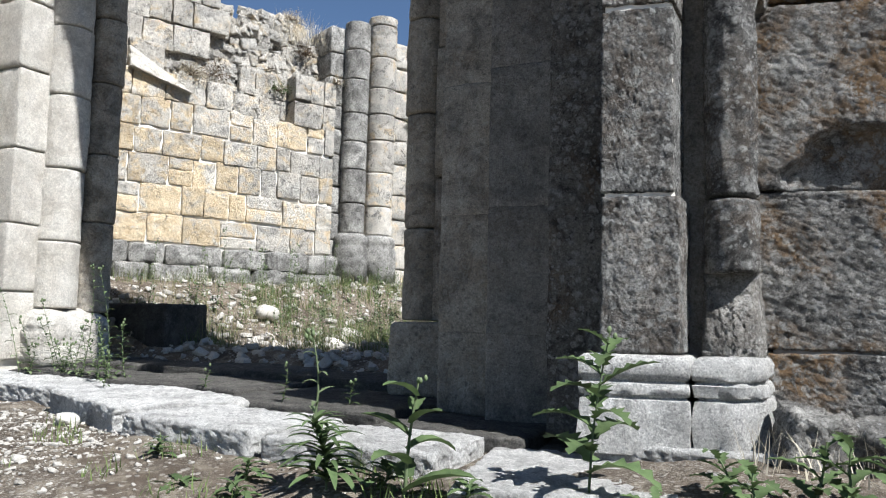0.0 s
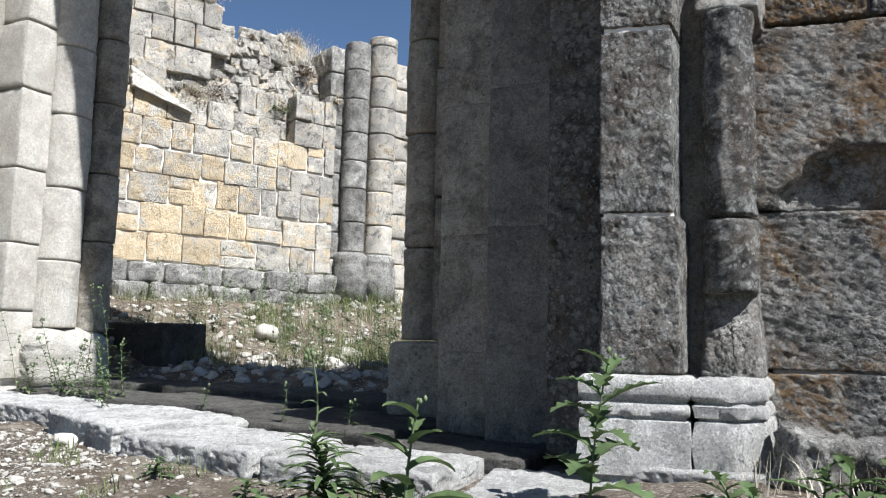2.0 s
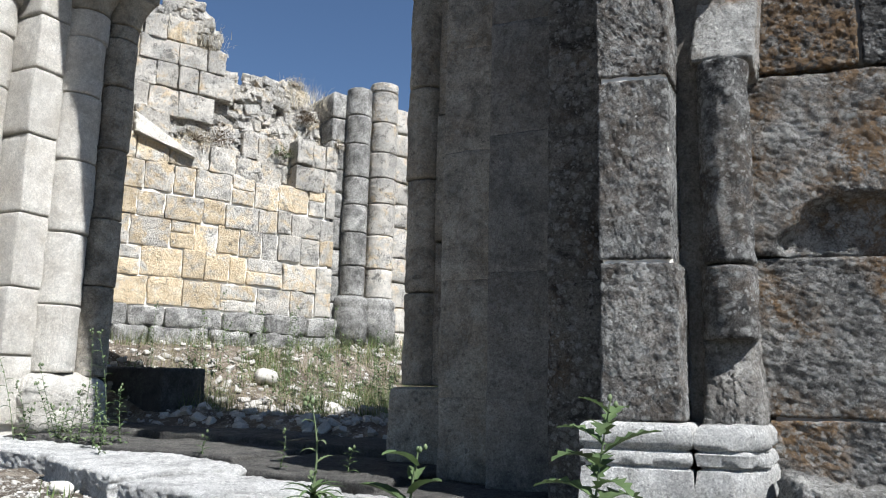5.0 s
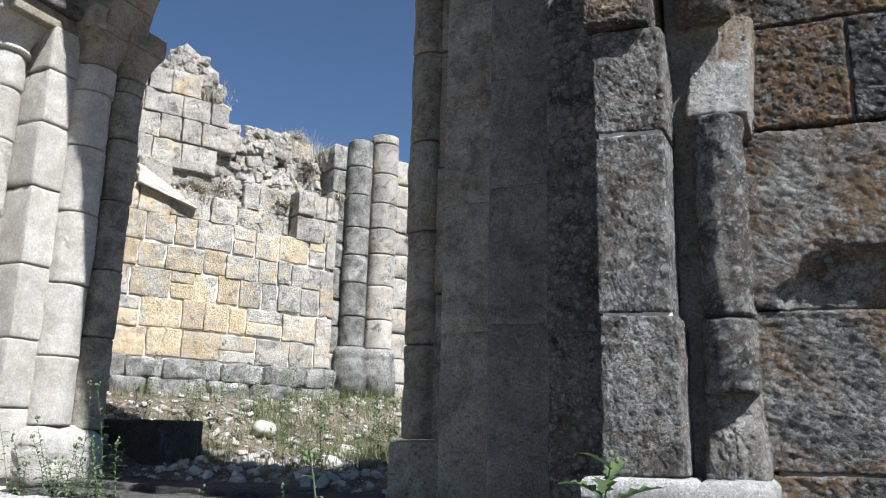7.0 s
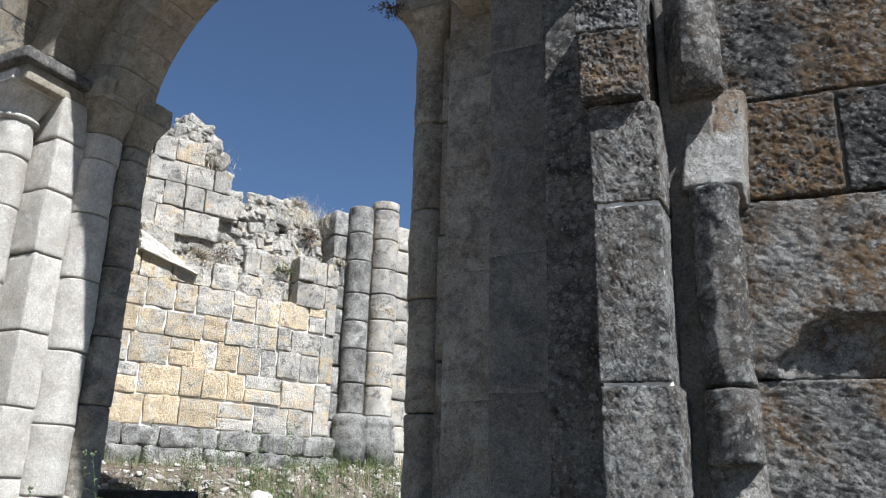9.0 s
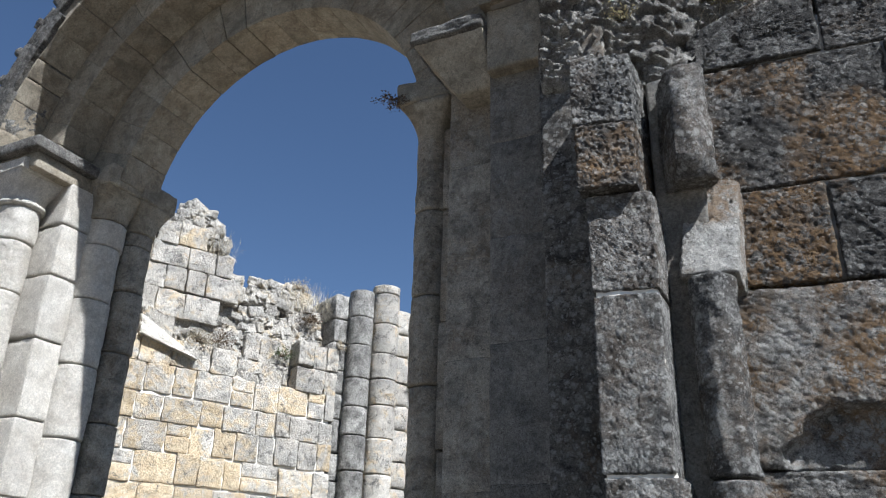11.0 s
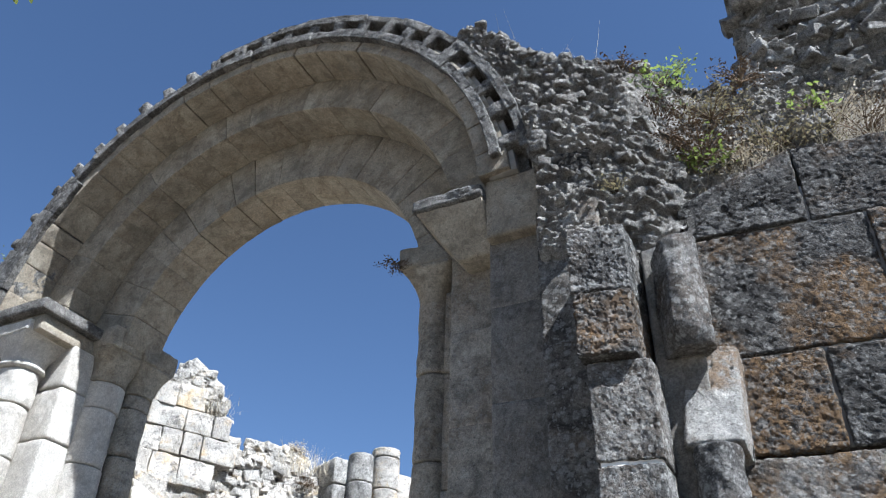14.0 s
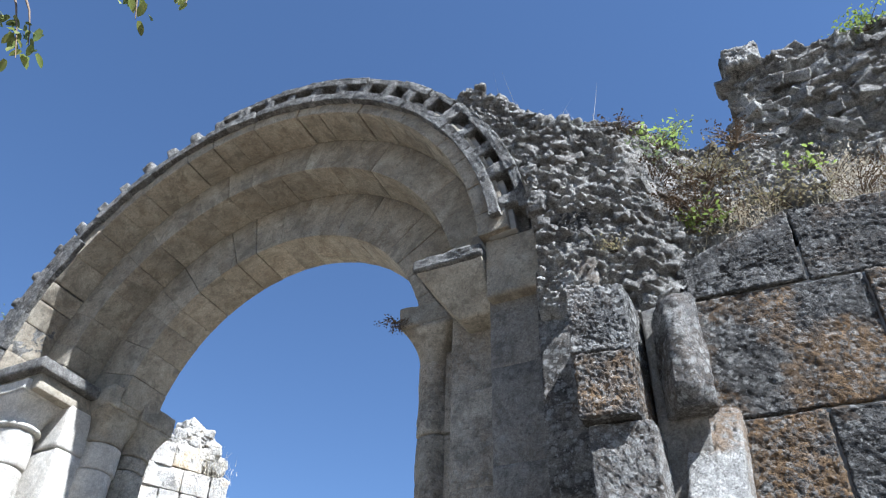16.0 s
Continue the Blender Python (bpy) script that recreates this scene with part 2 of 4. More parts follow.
def link_part(name, mesh, mat, parent, label=""):
    """One mesh object under a thing; the mesh is given in world metres."""
    ob = new(name, mesh)
    if mat and not mesh.materials:
        mesh.materials.append(mat)
    if parent is not None:
        ob.parent = parent
        ob.location = -WHERE.get(parent, Vector())
    if label:
        ob["label"] = label
    return ob


def thing(name, at, label, category, group="", kind=""):
    ob = new(name)
    ob.location = at
    ob.empty_display_size = 0.1
    WHERE[ob] = Vector(at)
    return tagged(ob, label, category, group, kind)


def mesh_of(name, verts, faces, smooth=True):
    me = bpy.data.meshes.new(name)
    me.from_pydata([tuple(v) for v in verts], [], faces)
    if smooth:
        me.polygons.foreach_set("use_smooth", [True] * len(me.polygons))
    me.update()
    return me


def crisp(me, angle=32):
    """Keeps arrises hard where two faces meet at more than the angle."""
    me.set_sharp_from_angle(angle=radians(angle))
    return me


TEMPLATES = {}


def lattice(k):
    """Surface grid of a cube, k cells a side, as points in -1..1 with loops near the edges."""
    if k in TEMPLATES:
        return TEMPLATES[k]
    line = [-1.0, -0.86] + [-0.86 + 1.72 * i / (k - 2) for i in range(1, k - 2)] + [0.86, 1.0] if k > 2 else [-1, 0, 1]
    pts, index, faces = [], {}, []

    def vid(p):
        if p not in index:
            index[p] = len(pts)
            pts.append([line[c] for c in p])
        return index[p]

    for axis in range(3):
        for side in (0, k):
            for i in range(k):
                for j in range(k):
                    quad = []
                    for a, b in ((i, j), (i + 1, j), (i + 1, j + 1), (i, j + 1)):
                        p = [0, 0, 0]
                        p[axis], p[(axis + 1) % 3], p[(axis + 2) % 3] = side, a, b
                        quad.append(vid(tuple(p)))
                    faces.append(quad if side else quad[::-1])
    TEMPLATES[k] = (np.array(pts), faces)
    return TEMPLATES[k]


def rounded(lo, hi, k=5, r=0.015, amp=0.006, freq=7.0, seed=0.0, warp=None):
    """Vertices and faces of a worn stone block between two corners."""
    pts, faces = lattice(k)
    lo, hi = np.array(lo, float), np.array(hi, float)
    half, mid = (hi - lo) / 2, (hi + lo) / 2
    r = min(r, half.min() * 0.9)
    p = np.where(np.abs(pts) > 0.9, pts * half, pts / 0.86 * (half - r)) if k > 2 else pts * half
    inner = np.clip(p, -(half - r), half - r)
    d = p - inner
    ln = np.linalg.norm(d, axis=1)
    ln[ln == 0] = 1
    d = d / ln[:, None]
    q = inner + d * r + mid
    out = []
    shift = Vector((seed * 7.3, seed * 3.1, -seed * 5.7))
    for v, n in zip(q, d):
        w = Vector(v) + shift
        s = noise.noise(w * freq) + 0.5 * noise.noise(w * freq * 2.9)
        if k > 12:
            s = 0.45 * s + 0.25 * noise.noise(w * freq * 4.5) - 0.75 * max(0.0, noise.noise(w * freq * 8.3) - 0.2)
        if k > 40:
            # slanting tool marks and eaten pits
            u, q = w.x * 0.6 + w.z * 0.8, w.z * 0.6 - w.x * 0.8
            s -= 0.55 * max(0.0, noise.noise((u * 40, w.y * 14, q * 85)) - 0.05) + 0.45 * max(0.0, noise.noise(w * 110) - 0.05)
        e = v + n * (amp * s)
        out.append(warp(e) if warp else e)
    return out, faces


COUNT = [0]


def block(name, lo, hi, mat, parent, k=5, r=0.015, amp=0.006, freq=7.0, warp=None, label=""):
    COUNT[0] += 1
    v, f = rounded(lo, hi, k, r, amp, freq, COUNT[0] * 0.37, warp)
    me = mesh_of(name, v, f)
    return link_part(name, crisp(me, 40) if k < 13 else me, mat, parent, label)


def joined(name, pieces, mat, parent=None, label="", smooth=True):
    """Many small (verts, faces) as one mesh."""
    vs, fs, n = [], [], 0
    for v, f in pieces:
        vs.extend(v)
        fs.extend([[i + n for i in q] for q in f])
        n += len(v)
    return link_part(name, mesh_of(name, vs, fs, smooth), mat, parent, label)


def turned(profile, centre, seg=24, wob=0.0, seed=0, a0=0.0, a1=2 * math.pi):
    """A lathe shape from (radius, height) pairs."""
    v, f = [], []
    full = abs(a1 - a0 - 2 * math.pi) < 1e-6
    cols = seg if full else seg + 1
    for r, z in profile:
        for i in range(cols):
            a = a0 + (a1 - a0) * i / seg
            s = r + wob * noise.noise((math.cos(a) * 2 + seed, math.sin(a) * 2, z * 6)) if r > 0.001 else r
            v.append((centre[0] + s * math.cos(a), centre[1] + s * math.sin(a), z))
    for j in range(len(profile) - 1):
        for i in range(seg):
            n = (i + 1) % cols
            f.append([j * cols + i, j * cols + n, (j + 1) * cols + n, (j + 1) * cols + i])
    return v, f


def fine_drum(z0, z1, r):
    n = max(8, int((z1 - z0) / 0.014))
    rim = [(0, z0), (r - 0.012, z0 + 0.002), (r - 0.003, z0 + 0.007)]
    return rim + [(r, z0 + 0.014 + (z1 - z0 - 0.028) * i / n) for i in range(n + 1)] + [(r - 0.003, z1 - 0.007), (r - 0.012, z1 - 0.002), (0, z1)]


def gnaw(p, c, amp):
    """Weathering of a shaft: pushes a point in or out along its radius."""
    w = Vector(p)
    s = noise.noise(w * 22) + 0.7 * noise.noise(w * 60) - 1.6 * max(0.0, noise.noise(w * 38) - 0.2)
    d = Vector((p[0] - c[0], p[1] - c[1], 0))
    return tuple(w + (d.normalized() * (amp * s) if d.length > 0.03 else Vector()))


def column(name, centre, joints, r, mat, label, capital=None, group="", wob=0.008, capmat=None, neck=False):
    """A shaft of drums, with a capital that swells from round to square."""
    ob = thing(name, (centre[0], centre[1], joints[0]), label, "column", group)
    for z0, z1 in zip(joints[:-1], joints[1:]):
        dx, dy = random.uniform(-0.006, 0.006), random.uniform(-0.006, 0.006)
        c = (centre[0] + dx, centre[1] + dy)
        v, f = turned(fine_drum(z0 + 0.001, z1 - 0.001, r * random.uniform(0.98, 1.02)), c, 40, wob, random.random() * 9)
        link_part("shaft_drum", mesh_of("shaft_drum", [gnaw(q, c, 0.004) for q in v], f), mat, ob)
    if capital:
        z0, z1, z2, half, turn = capital
        v, f = [], []
        seg = 32
        ring_out = 0.022 if neck else 0.003
        rows = [(0.0, z0, 0), (r + 0.003, z0, 0), (r + ring_out, z0 + 0.012, 0), (r + ring_out, z0 + 0.03, 0), (r + 0.004, z0 + 0.042, 0)]
        rows += [(r + 0.004 + (half - r) * (t ** 1.8), z0 + 0.042 + (z1 - z0 - 0.042) * t, t) for t in (0.12, 0.25, 0.38, 0.5, 0.62, 0.75, 0.88, 1.0)] + [(0, z1, 1)]
        for s, z, sq in rows:
            for i in range(seg):
                a = 2 * math.pi * i / seg + turn
                c, d = math.cos(a - turn), math.sin(a - turn)
                m = 1 / max(abs(c), abs(d))
                k = 1 + (m - 1) * sq
                v.append((centre[0] + s * k * math.cos(a), centre[1] + s * k * math.sin(a), z))
        for j in range(len(rows) - 1):
            for i in range(seg):
                n = (i + 1) % seg
                f.append([j * seg + i, j * seg + n, (j + 1) * seg + n, (j + 1) * seg + i])
        cap = link_part("capital", mesh_of("capital", v, f), capmat or mat, ob, "plain bell capital swelling from round to square")
        m = pose(centre[0], centre[1], 0, 0, 0, math.degrees(turn))
        v, f = rounded((-half - 0.012, -half - 0.012, z1 - 0.004), (half + 0.012, half + 0.012, z2), 12, 0.012, 0.012, 7, 1, lambda e: m @ Vector(e))
        link_part("abacus", crisp(mesh_of("abacus", v, f)), capmat or mat, cap)
    return ob

# ---- ground ----
WALLP, WALLD, WALLN = Vector((-5.604, 5.016, 0)), Vector((0.438, 0.899, 0)), Vector((0.899, -0.438, 0))


def smooth(a, b, x):
    t = min(1, max(0, (x - a) / (b - a)))
    return t * t * (3 - 2 * t)


def height(x, y):
    """The lie of the land: a stony forecourt, and soil banked up inside against the ruined wall."""
    out = 0.07 + 0.095 * smooth(1.1, 2.15, y) + 0.06 * smooth(-0.9, -0.2, x) * smooth(1.2, 2.3, y)
    d = (Vector((x, y, 0)) - WALLP).dot(WALLN)
    inside = 0.38 + 0.54 * (1 - smooth(0.0, 1.7, d)) + 0.10 * smooth(6.0, 7.8, y)
    h = out + (inside - out) * smooth(3.6, 4.3, y)
    near = 1 - smooth(6, 16, math.hypot(x, y))
    h += near * (0.02 * noise.noise((x * 1.7, y * 1.7, 0)) + 0.018 * noise.noise((x * 6, y * 6, 3)) + 0.012 * noise.noise((x * 17, y * 17, 5)))
    return h


def build_ground():
    xs = sorted(set([-300, -120, -50, -25, -15, -11, -9] + [round(-8 + 0.05 * i, 3) for i in range(200)] + [2.2, 2.6, 3.2, 4, 6, 10, 20, 50, 120, 300]))
    ys = sorted(set([-300, -120, -50, -20, -8, -4, -2, -1, -0.5, 0, 0.3] + [round(0.5 + 0.05 * i, 3) for i in range(150)] + [8.2, 8.8, 10, 13, 18, 30, 60, 120, 300]))
    v = [(x, y, height(x, y)) for y in ys for x in xs]
    n = len(xs)
    f = [[j * n + i, j * n + i + 1, (j + 1) * n + i + 1, (j + 1) * n + i] for j in range(len(ys) - 1) for i in range(n - 1)]
    ob = link_part("ground", mesh_of("ground", v, f), SOIL, None)
    tagged(ob, "stony brown soil with pale gravel chips and sparse weeds", "ground", kind="structure")


build_ground()

# ---- portal arch: three stepped orders of voussoirs and a billet hood ----
UC, ZC, SPRING = -3.06, 3.185, 3.36


def polar(e):
    """(angle along the arch, depth, radius) to world."""
    return (UC + e[2] * math.cos(e[0]), e[1], ZC + e[2] * math.sin(e[0]))


def ring(parent, name, r0, r1, y0, y1, count, mat, k=9, jitter=0.004, a_left=None, a_right=None, gap=0.0025, worn=0.006):
    rm = (r0 + r1) / 2
    a0 = math.asin((SPRING - ZC) / rm) if a_right is None else a_right
    a1 = math.pi - math.asin((SPRING - ZC) / rm) if a_left is None else a_left
    cuts = [0.0]
    for i in range(count):
        cuts.append(cuts[-1] + random.uniform(0.75, 1.3))
    cuts = [a0 + (a1 - a0) * c / cuts[-1] for c in cuts]
    for i in range(count):
        g = gap / rm
        j = random.uniform(-jitter, jitter)
        k0, k1 = cuts[i] + g * random.choice((0.0, 0.2, 0.5, 1.8)), cuts[i + 1] - g * random.choice((0.0, 0.2, 0.5, 1.8))
        COUNT[0] += 1
        # the block is laid out flat with its true length, then bent round the arch
        v, f = rounded((k0 * rm, y0 + j, r0 + j), (k1 * rm, y1, r1), k, 0.004, worn, 9, COUNT[0] * 0.37, lambda e: polar((e[0] / rm, e[1], e[2])))
        link_part(name, crisp(mesh_of(name, v, f)), mat, parent)


def build_arch():
    ob = thing("portal_arch", (UC, 3.2, SPRING), "round arch of three stepped tan orders under a billet hood", "arch")
    ring(ob, "voussoir", 1.215, 1.60, 3.33, 3.68, 19, ARCH, k=12, jitter=0.003, gap=0.0022, worn=0.003)
    ring(ob, "voussoir", 1.60, 1.86, 3.03, 3.36, 21, ARCH, k=12, jitter=0.002, gap=0.001, worn=0.003)
    ring(ob, "voussoir", 1.86, 2.03, 2.745, 3.06, 26, ARCH, k=12, jitter=0.004, gap=0.004, worn=0.004)
    ring(ob, "mortar", 1.245, 1.66, 3.36, 3.66, 9, DARKMORTAR)
    ring(ob, "mortar", 1.625, 1.90, 3.06, 3.42, 9, DARKMORTAR)
    ring(ob, "mortar", 1.885, 2.06, 2.775, 3.12, 9, DARKMORTAR)
    ring(ob, "hood_rim", 1.94, 2.005, 2.695, 2.80, 18, HOOD, k=14, jitter=0.006, a_right=0.13, a_left=2.44, worn=0.014)
    ring(ob, "haunch_stone", 1.868, 2.05, 2.70, 3.0, 4, HOOD, k=26, jitter=0.008, a_right=2.42, a_left=3.06, worn=0.012)
    ring(ob, "hood_band", 2.03, 2.115, 2.84, 3.10, 22, HOOD, a_right=0.10)
    ring(ob, "hood_rim", 2.105, 2.165, 2.715, 3.05, 12, HOOD, k=14, jitter=0.016, a_right=0.13, a_left=1.72, worn=0.016)
    a0, a1, n = 0.13, 3.0, 26
    for i in range(n):
        a = a0 + (a1 - a0) * (i + 0.5) / n + random.uniform(-0.006, 0.006)
        w = 0.044 * random.uniform(0.8, 1.15)
        d = random.uniform(0.0, 0.02)
        COUNT[0] += 1
        v, f = rounded(((a * 2.07) - w, 2.712 + d, 1.99), ((a * 2.07) + w, 2.87, 2.15), 9, 0.012, 0.014, 11, COUNT[0] * 0.37, lambda e: polar((e[0] / 2.07, e[1], e[2])))
        link_part("billet", mesh_of("billet", v, f), HOOD, ob)
    # thin broken masonry left on the back of the arch
    bits = []
    for i in range(110):
        a = random.uniform(0.15, math.pi - 0.15)
        s = random.uniform(0.03, 0.075)
        c = polar((a, random.uniform(2.95, 3.15), 2.09 + random.uniform(-0.02, 0.035)))
        m = Matrix.Translation(c) @ Euler((random.random() * 6, random.random() * 6, random.random() * 6)).to_matrix().to_4x4()
        bits.append(rounded((-s, -s * 0.8, -s * 0.6), (s, s * 0.8, s * 0.6), 3, 0.02, 0.015, 9, i, lambda e: m @ Vector(e)))
    joined("rubble_backing", bits, RUBBLE, ob)["kind"] = "stuff"


build_arch()


# ---- walls of coursed blocks ----
def courses(parent, zs, cuts, y0, y1, mat, warp=None, k=6, r=0.014, amp=0.008, rough=0.01, name="block", gap=0.004, mats=None):
    """Rows of blocks; cuts gives the upright joints of each row."""
    for row, (z0, z1) in enumerate(zip(zs[:-1], zs[1:])):
        line = cuts[row % len(cuts)]
        for u0, u1 in zip(line[:-1], line[1:]):
            j = random.uniform(-rough, rough)
            block(name, (u0 + gap, y0 + j, z0 + gap), (u1 - gap, y1, z1 - gap), mats(u0, z0) if mats else mat, parent, k, r, amp, 6, warp)


def core(parent, lo, hi, mat, warp=None):
    block("mortar", lo, hi, mat, parent, 4, 0.01, 0.004, 4, warp)


# right jamb, stepping out in orders
def build_jamb_right():
    ob = thing("jamb_right", (-1.3, 3.0, 0.25), "shaded grey portal jamb of stepped smooth ashlar blocks", "jamb", kind="structure")
    zs = [0.22, 0.56, 1.06, 1.63, 2.12, 2.62, 3.04, 3.30]
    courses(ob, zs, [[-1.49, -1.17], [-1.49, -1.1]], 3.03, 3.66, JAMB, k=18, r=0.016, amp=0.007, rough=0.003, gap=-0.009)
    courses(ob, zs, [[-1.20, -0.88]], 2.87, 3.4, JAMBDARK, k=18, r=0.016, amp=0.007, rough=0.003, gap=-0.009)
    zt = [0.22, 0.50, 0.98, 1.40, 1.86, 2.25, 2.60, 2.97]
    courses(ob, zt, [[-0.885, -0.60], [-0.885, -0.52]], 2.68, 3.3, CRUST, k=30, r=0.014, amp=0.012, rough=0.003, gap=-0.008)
    courses(ob, [0.24, 0.60], [[-1.88, -1.50]], 3.26, 3.7, JAMB, name="plinth", r=0.03)
    courses(ob, [0.6, 1.3, 1.95, 2.6, 3.12], [[-1.70, -1.40]], 3.36, 3.70, JAMB, r=0.01, amp=0.005)
    core(ob, (-1.46, 3.12, 0.2), (-0.3, 3.64, 3.28), DARKMORTAR)
    core(ob, (-1.13, 2.90, 0.2), (-0.3, 3.12, 2.98), DARKMORTAR)
    block("broken_stone", (-0.885, 2.69, 2.975), (-0.6, 3.3, 3.34), DARKWALL, ob, 44, 0.05, 0.03, 6)

    def splay(e):
        """A straight chamfer under the face of the impost."""
        t = min(1.0, max(0.0, (3.235 - e[2]) / 0.27))
        return (-1.2 + (e[0] + 1.2) * (1 - 0.5 * t), 3.5 + (e[1] - 3.5) * (1 - 0.19 * t), e[2])

    v, f = rounded((-1.585, 2.755, 2.965), (-1.20, 3.5, 3.235), 22, 0.012, 0.012, 6, 3.3, splay)
    link_part("impost", crisp(mesh_of("impost", v, f)), ARCH, ob, "ochre stone impost with a chamfered underside")
    v, f = rounded((-1.60, 2.74, 3.235), (-1.195, 3.5, 3.315), 22, 0.014, 0.018, 8, 4.1)
    link_part("impost", mesh_of("impost", v, f), HOOD, ob, "rough impost slab crusted with pale lichen")
    block("impost", (-1.197, 2.80, 2.99), (-0.885, 3.4, 3.36), ARCH, ob, 22, 0.012, 0.01)


build_jamb_right()
column("column", (-1.777, 3.42), [0.6, 1.05, 1.62, 2.1, 2.6, 3.06], 0.098, JAMB, "slender shaded grey colonnette with a plain capital in the portal jamb", capital=(3.03, 3.28, 3.42, 0.165, 0.0), group="portal colonnettes", capmat=ARCH)


# left jamb in full sun
def build_jamb_left():
    ob = thing("jamb_left", (-4.6, 3.2, 0.3), "sunlit pale limestone portal jamb of large weathered ashlar", "jamb", kind="structure")
    zs = [0.30, 0.72, 1.14, 1.61, 2.12, 2.56, 2.93, 3.25]
    courses(ob, zs, [[-5.6, -5.05, -4.46], [-5.7, -4.9, -4.46]], 3.10, 3.8, WHITE, r=0.012, amp=0.012, k=14)
    courses(ob, zs, [[-7.0, -6.3, -5.58], [-7.0, -6.6, -5.68]], 2.95, 3.8, WHITE, r=0.012, amp=0.01, k=4)
    core(ob, (-6.9, 3.14, 0.2), (-4.5, 3.78, 3.2), MORTAR)
    core(ob, (-4.8, 3.42, 0.2), (-4.45, 3.78, 3.28), MORTAR)
    for lo, hi in (((-5.3, 2.74, 3.34), (-4.41, 3.4, 3.43)), ((-5.2, 2.80, 3.22), (-4.46, 3.4, 3.345))):
        block("impost", lo, hi, HOOD if hi[2] > 3.4 else ARCH, ob, 5, 0.02, 0.008)
    # broken foot of the jamb
    block("plinth", (-4.66, 3.24, 0.22), (-4.28, 3.8, 0.62), WHITE, ob, 30, 0.10, 0.04, 4)
    block("plinth", (-5.5, 2.98, 0.24), (-4.58, 3.6, 0.50), WHITE, ob, 22, 0.04, 0.025, 5)


build_jamb_left()
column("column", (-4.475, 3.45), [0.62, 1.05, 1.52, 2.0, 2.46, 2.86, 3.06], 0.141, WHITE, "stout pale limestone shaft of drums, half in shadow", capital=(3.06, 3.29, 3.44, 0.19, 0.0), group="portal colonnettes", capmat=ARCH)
# darker stone than its pale neighbours: the hind colonnette's shade is in its colour
column("column", (-4.42, 3.70), [0.6, 1.2, 1.66, 2.15, 2.6, 2.95, 3.06], 0.118, JAMB, "slender colonnette behind the stout shaft of the jamb, its shade put into darker stone", capital=(3.06, 3.29, 3.44, 0.155, 0.0), group="portal colonnettes", capmat=ARCH)
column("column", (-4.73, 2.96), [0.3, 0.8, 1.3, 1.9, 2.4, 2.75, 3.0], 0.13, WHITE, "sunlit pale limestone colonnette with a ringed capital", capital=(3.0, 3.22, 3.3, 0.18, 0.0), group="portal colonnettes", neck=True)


# ---- buttress pier beside the portal ----
def build_pier():
    ob = thing("pier", (-0.5, 2.55, 0.24), "grey pitted limestone pier of stacked blocks on a moulded base", "pier")
    skew = lambda e: (e[0], e[1] + 0.2 * (e[0] + 0.64) * (e[1] < 2.7), e[2])
    rows = [(0.515, 1.008, -0.628, -0.392, 2.40), (1.012, 1.612, -0.632, -0.412, 2.405), (1.62, 1.998, -0.635, -0.407, 2.405), (2.0, 2.275, -0.652, -0.440, 2.36), (2.285, 2.60, -0.668, -0.440, 2.385)]
    for n, (z0, z1, u0, u1, y0) in enumerate(rows):
        block("block", (u0, y0, z0 + 0.002), (u1, 2.95, z1 - 0.002), LICHEN if n == 3 else PIER, ob, 64, 0.008, 0.010 if n < 3 else 0.016, 9, skew)
    core(ob, (-0.62, 2.4165, 0.52), (-0.418, 2.9, 2.0), MORTAR, skew)
    moulded(ob, [(-0.632, 2.9), (-0.632, 2.41), (-0.41, 2.45), (-0.41, 2.9)])


BASE_PROFILE = [(-0.04, 0.517), (0.034, 0.514), (0.045, 0.504), (0.05, 0.485), (0.05, 0.462), (0.046, 0.446), (0.036, 0.441), (0.036, 0.434), (0.045, 0.430), (0.048, 0.415), (0.046, 0.397), (0.036, 0.393), (0.036, 0.386), (0.047, 0.381), (0.049, 0.33), (0.05, 0.28), (0.05, 0.22)]


def moulded(parent, path, wear=0.005, flare=0.0):
    """A moulded base: one worn profile run round a plan path, mitred at its corners."""
    pts = []
    for n, (a, b) in enumerate(zip(path[:-1], path[1:])):
        a, b = Vector(a), Vector(b)
        m = max(2, int((b - a).length / 0.008))
        d = (b - a).normalized()
        for i in range(m + (n == len(path) - 2)):
            out = Vector((-d.y, d.x)) * -1
            if i == 0 and n:
                e = (Vector(path[n]) - Vector(path[n - 1])).normalized()
                out = out + Vector((e.y, -e.x))
                out = out / max(0.6, out.length_squared / 2)
            pts.append((a.lerp(b, i / m), out * -1))
    v, f = [], []
    for o, z in BASE_PROFILE:
        for p, out in pts:
            w = noise.noise((p.x * 16, p.y * 16, z * 22)) + 0.6 * noise.noise((p.x * 50, p.y * 50, z * 60)) - 1.4 * max(0.0, noise.noise((p.x * 33, p.y * 33 + 5, z * 30)) - 0.2)
            q = p - out * (o + wear * w + flare * max(0.0, 0.5 - z) * smooth(-0.3, -0.14, p.x))
            v.append((q.x, q.y, z))
    n = len(pts)
    for j in range(len(BASE_PROFILE) - 1):
        for i in range(n - 1):
            f.append([j * n + i, j * n + i + 1, (j + 1) * n + i + 1, (j + 1) * n + i])
    f.append(list(range(n)))
    link_part("base_moulding", crisp(mesh_of("base_moulding", v, f), 60), BASE, parent, "pale worn base with two grooves")


build_pier()


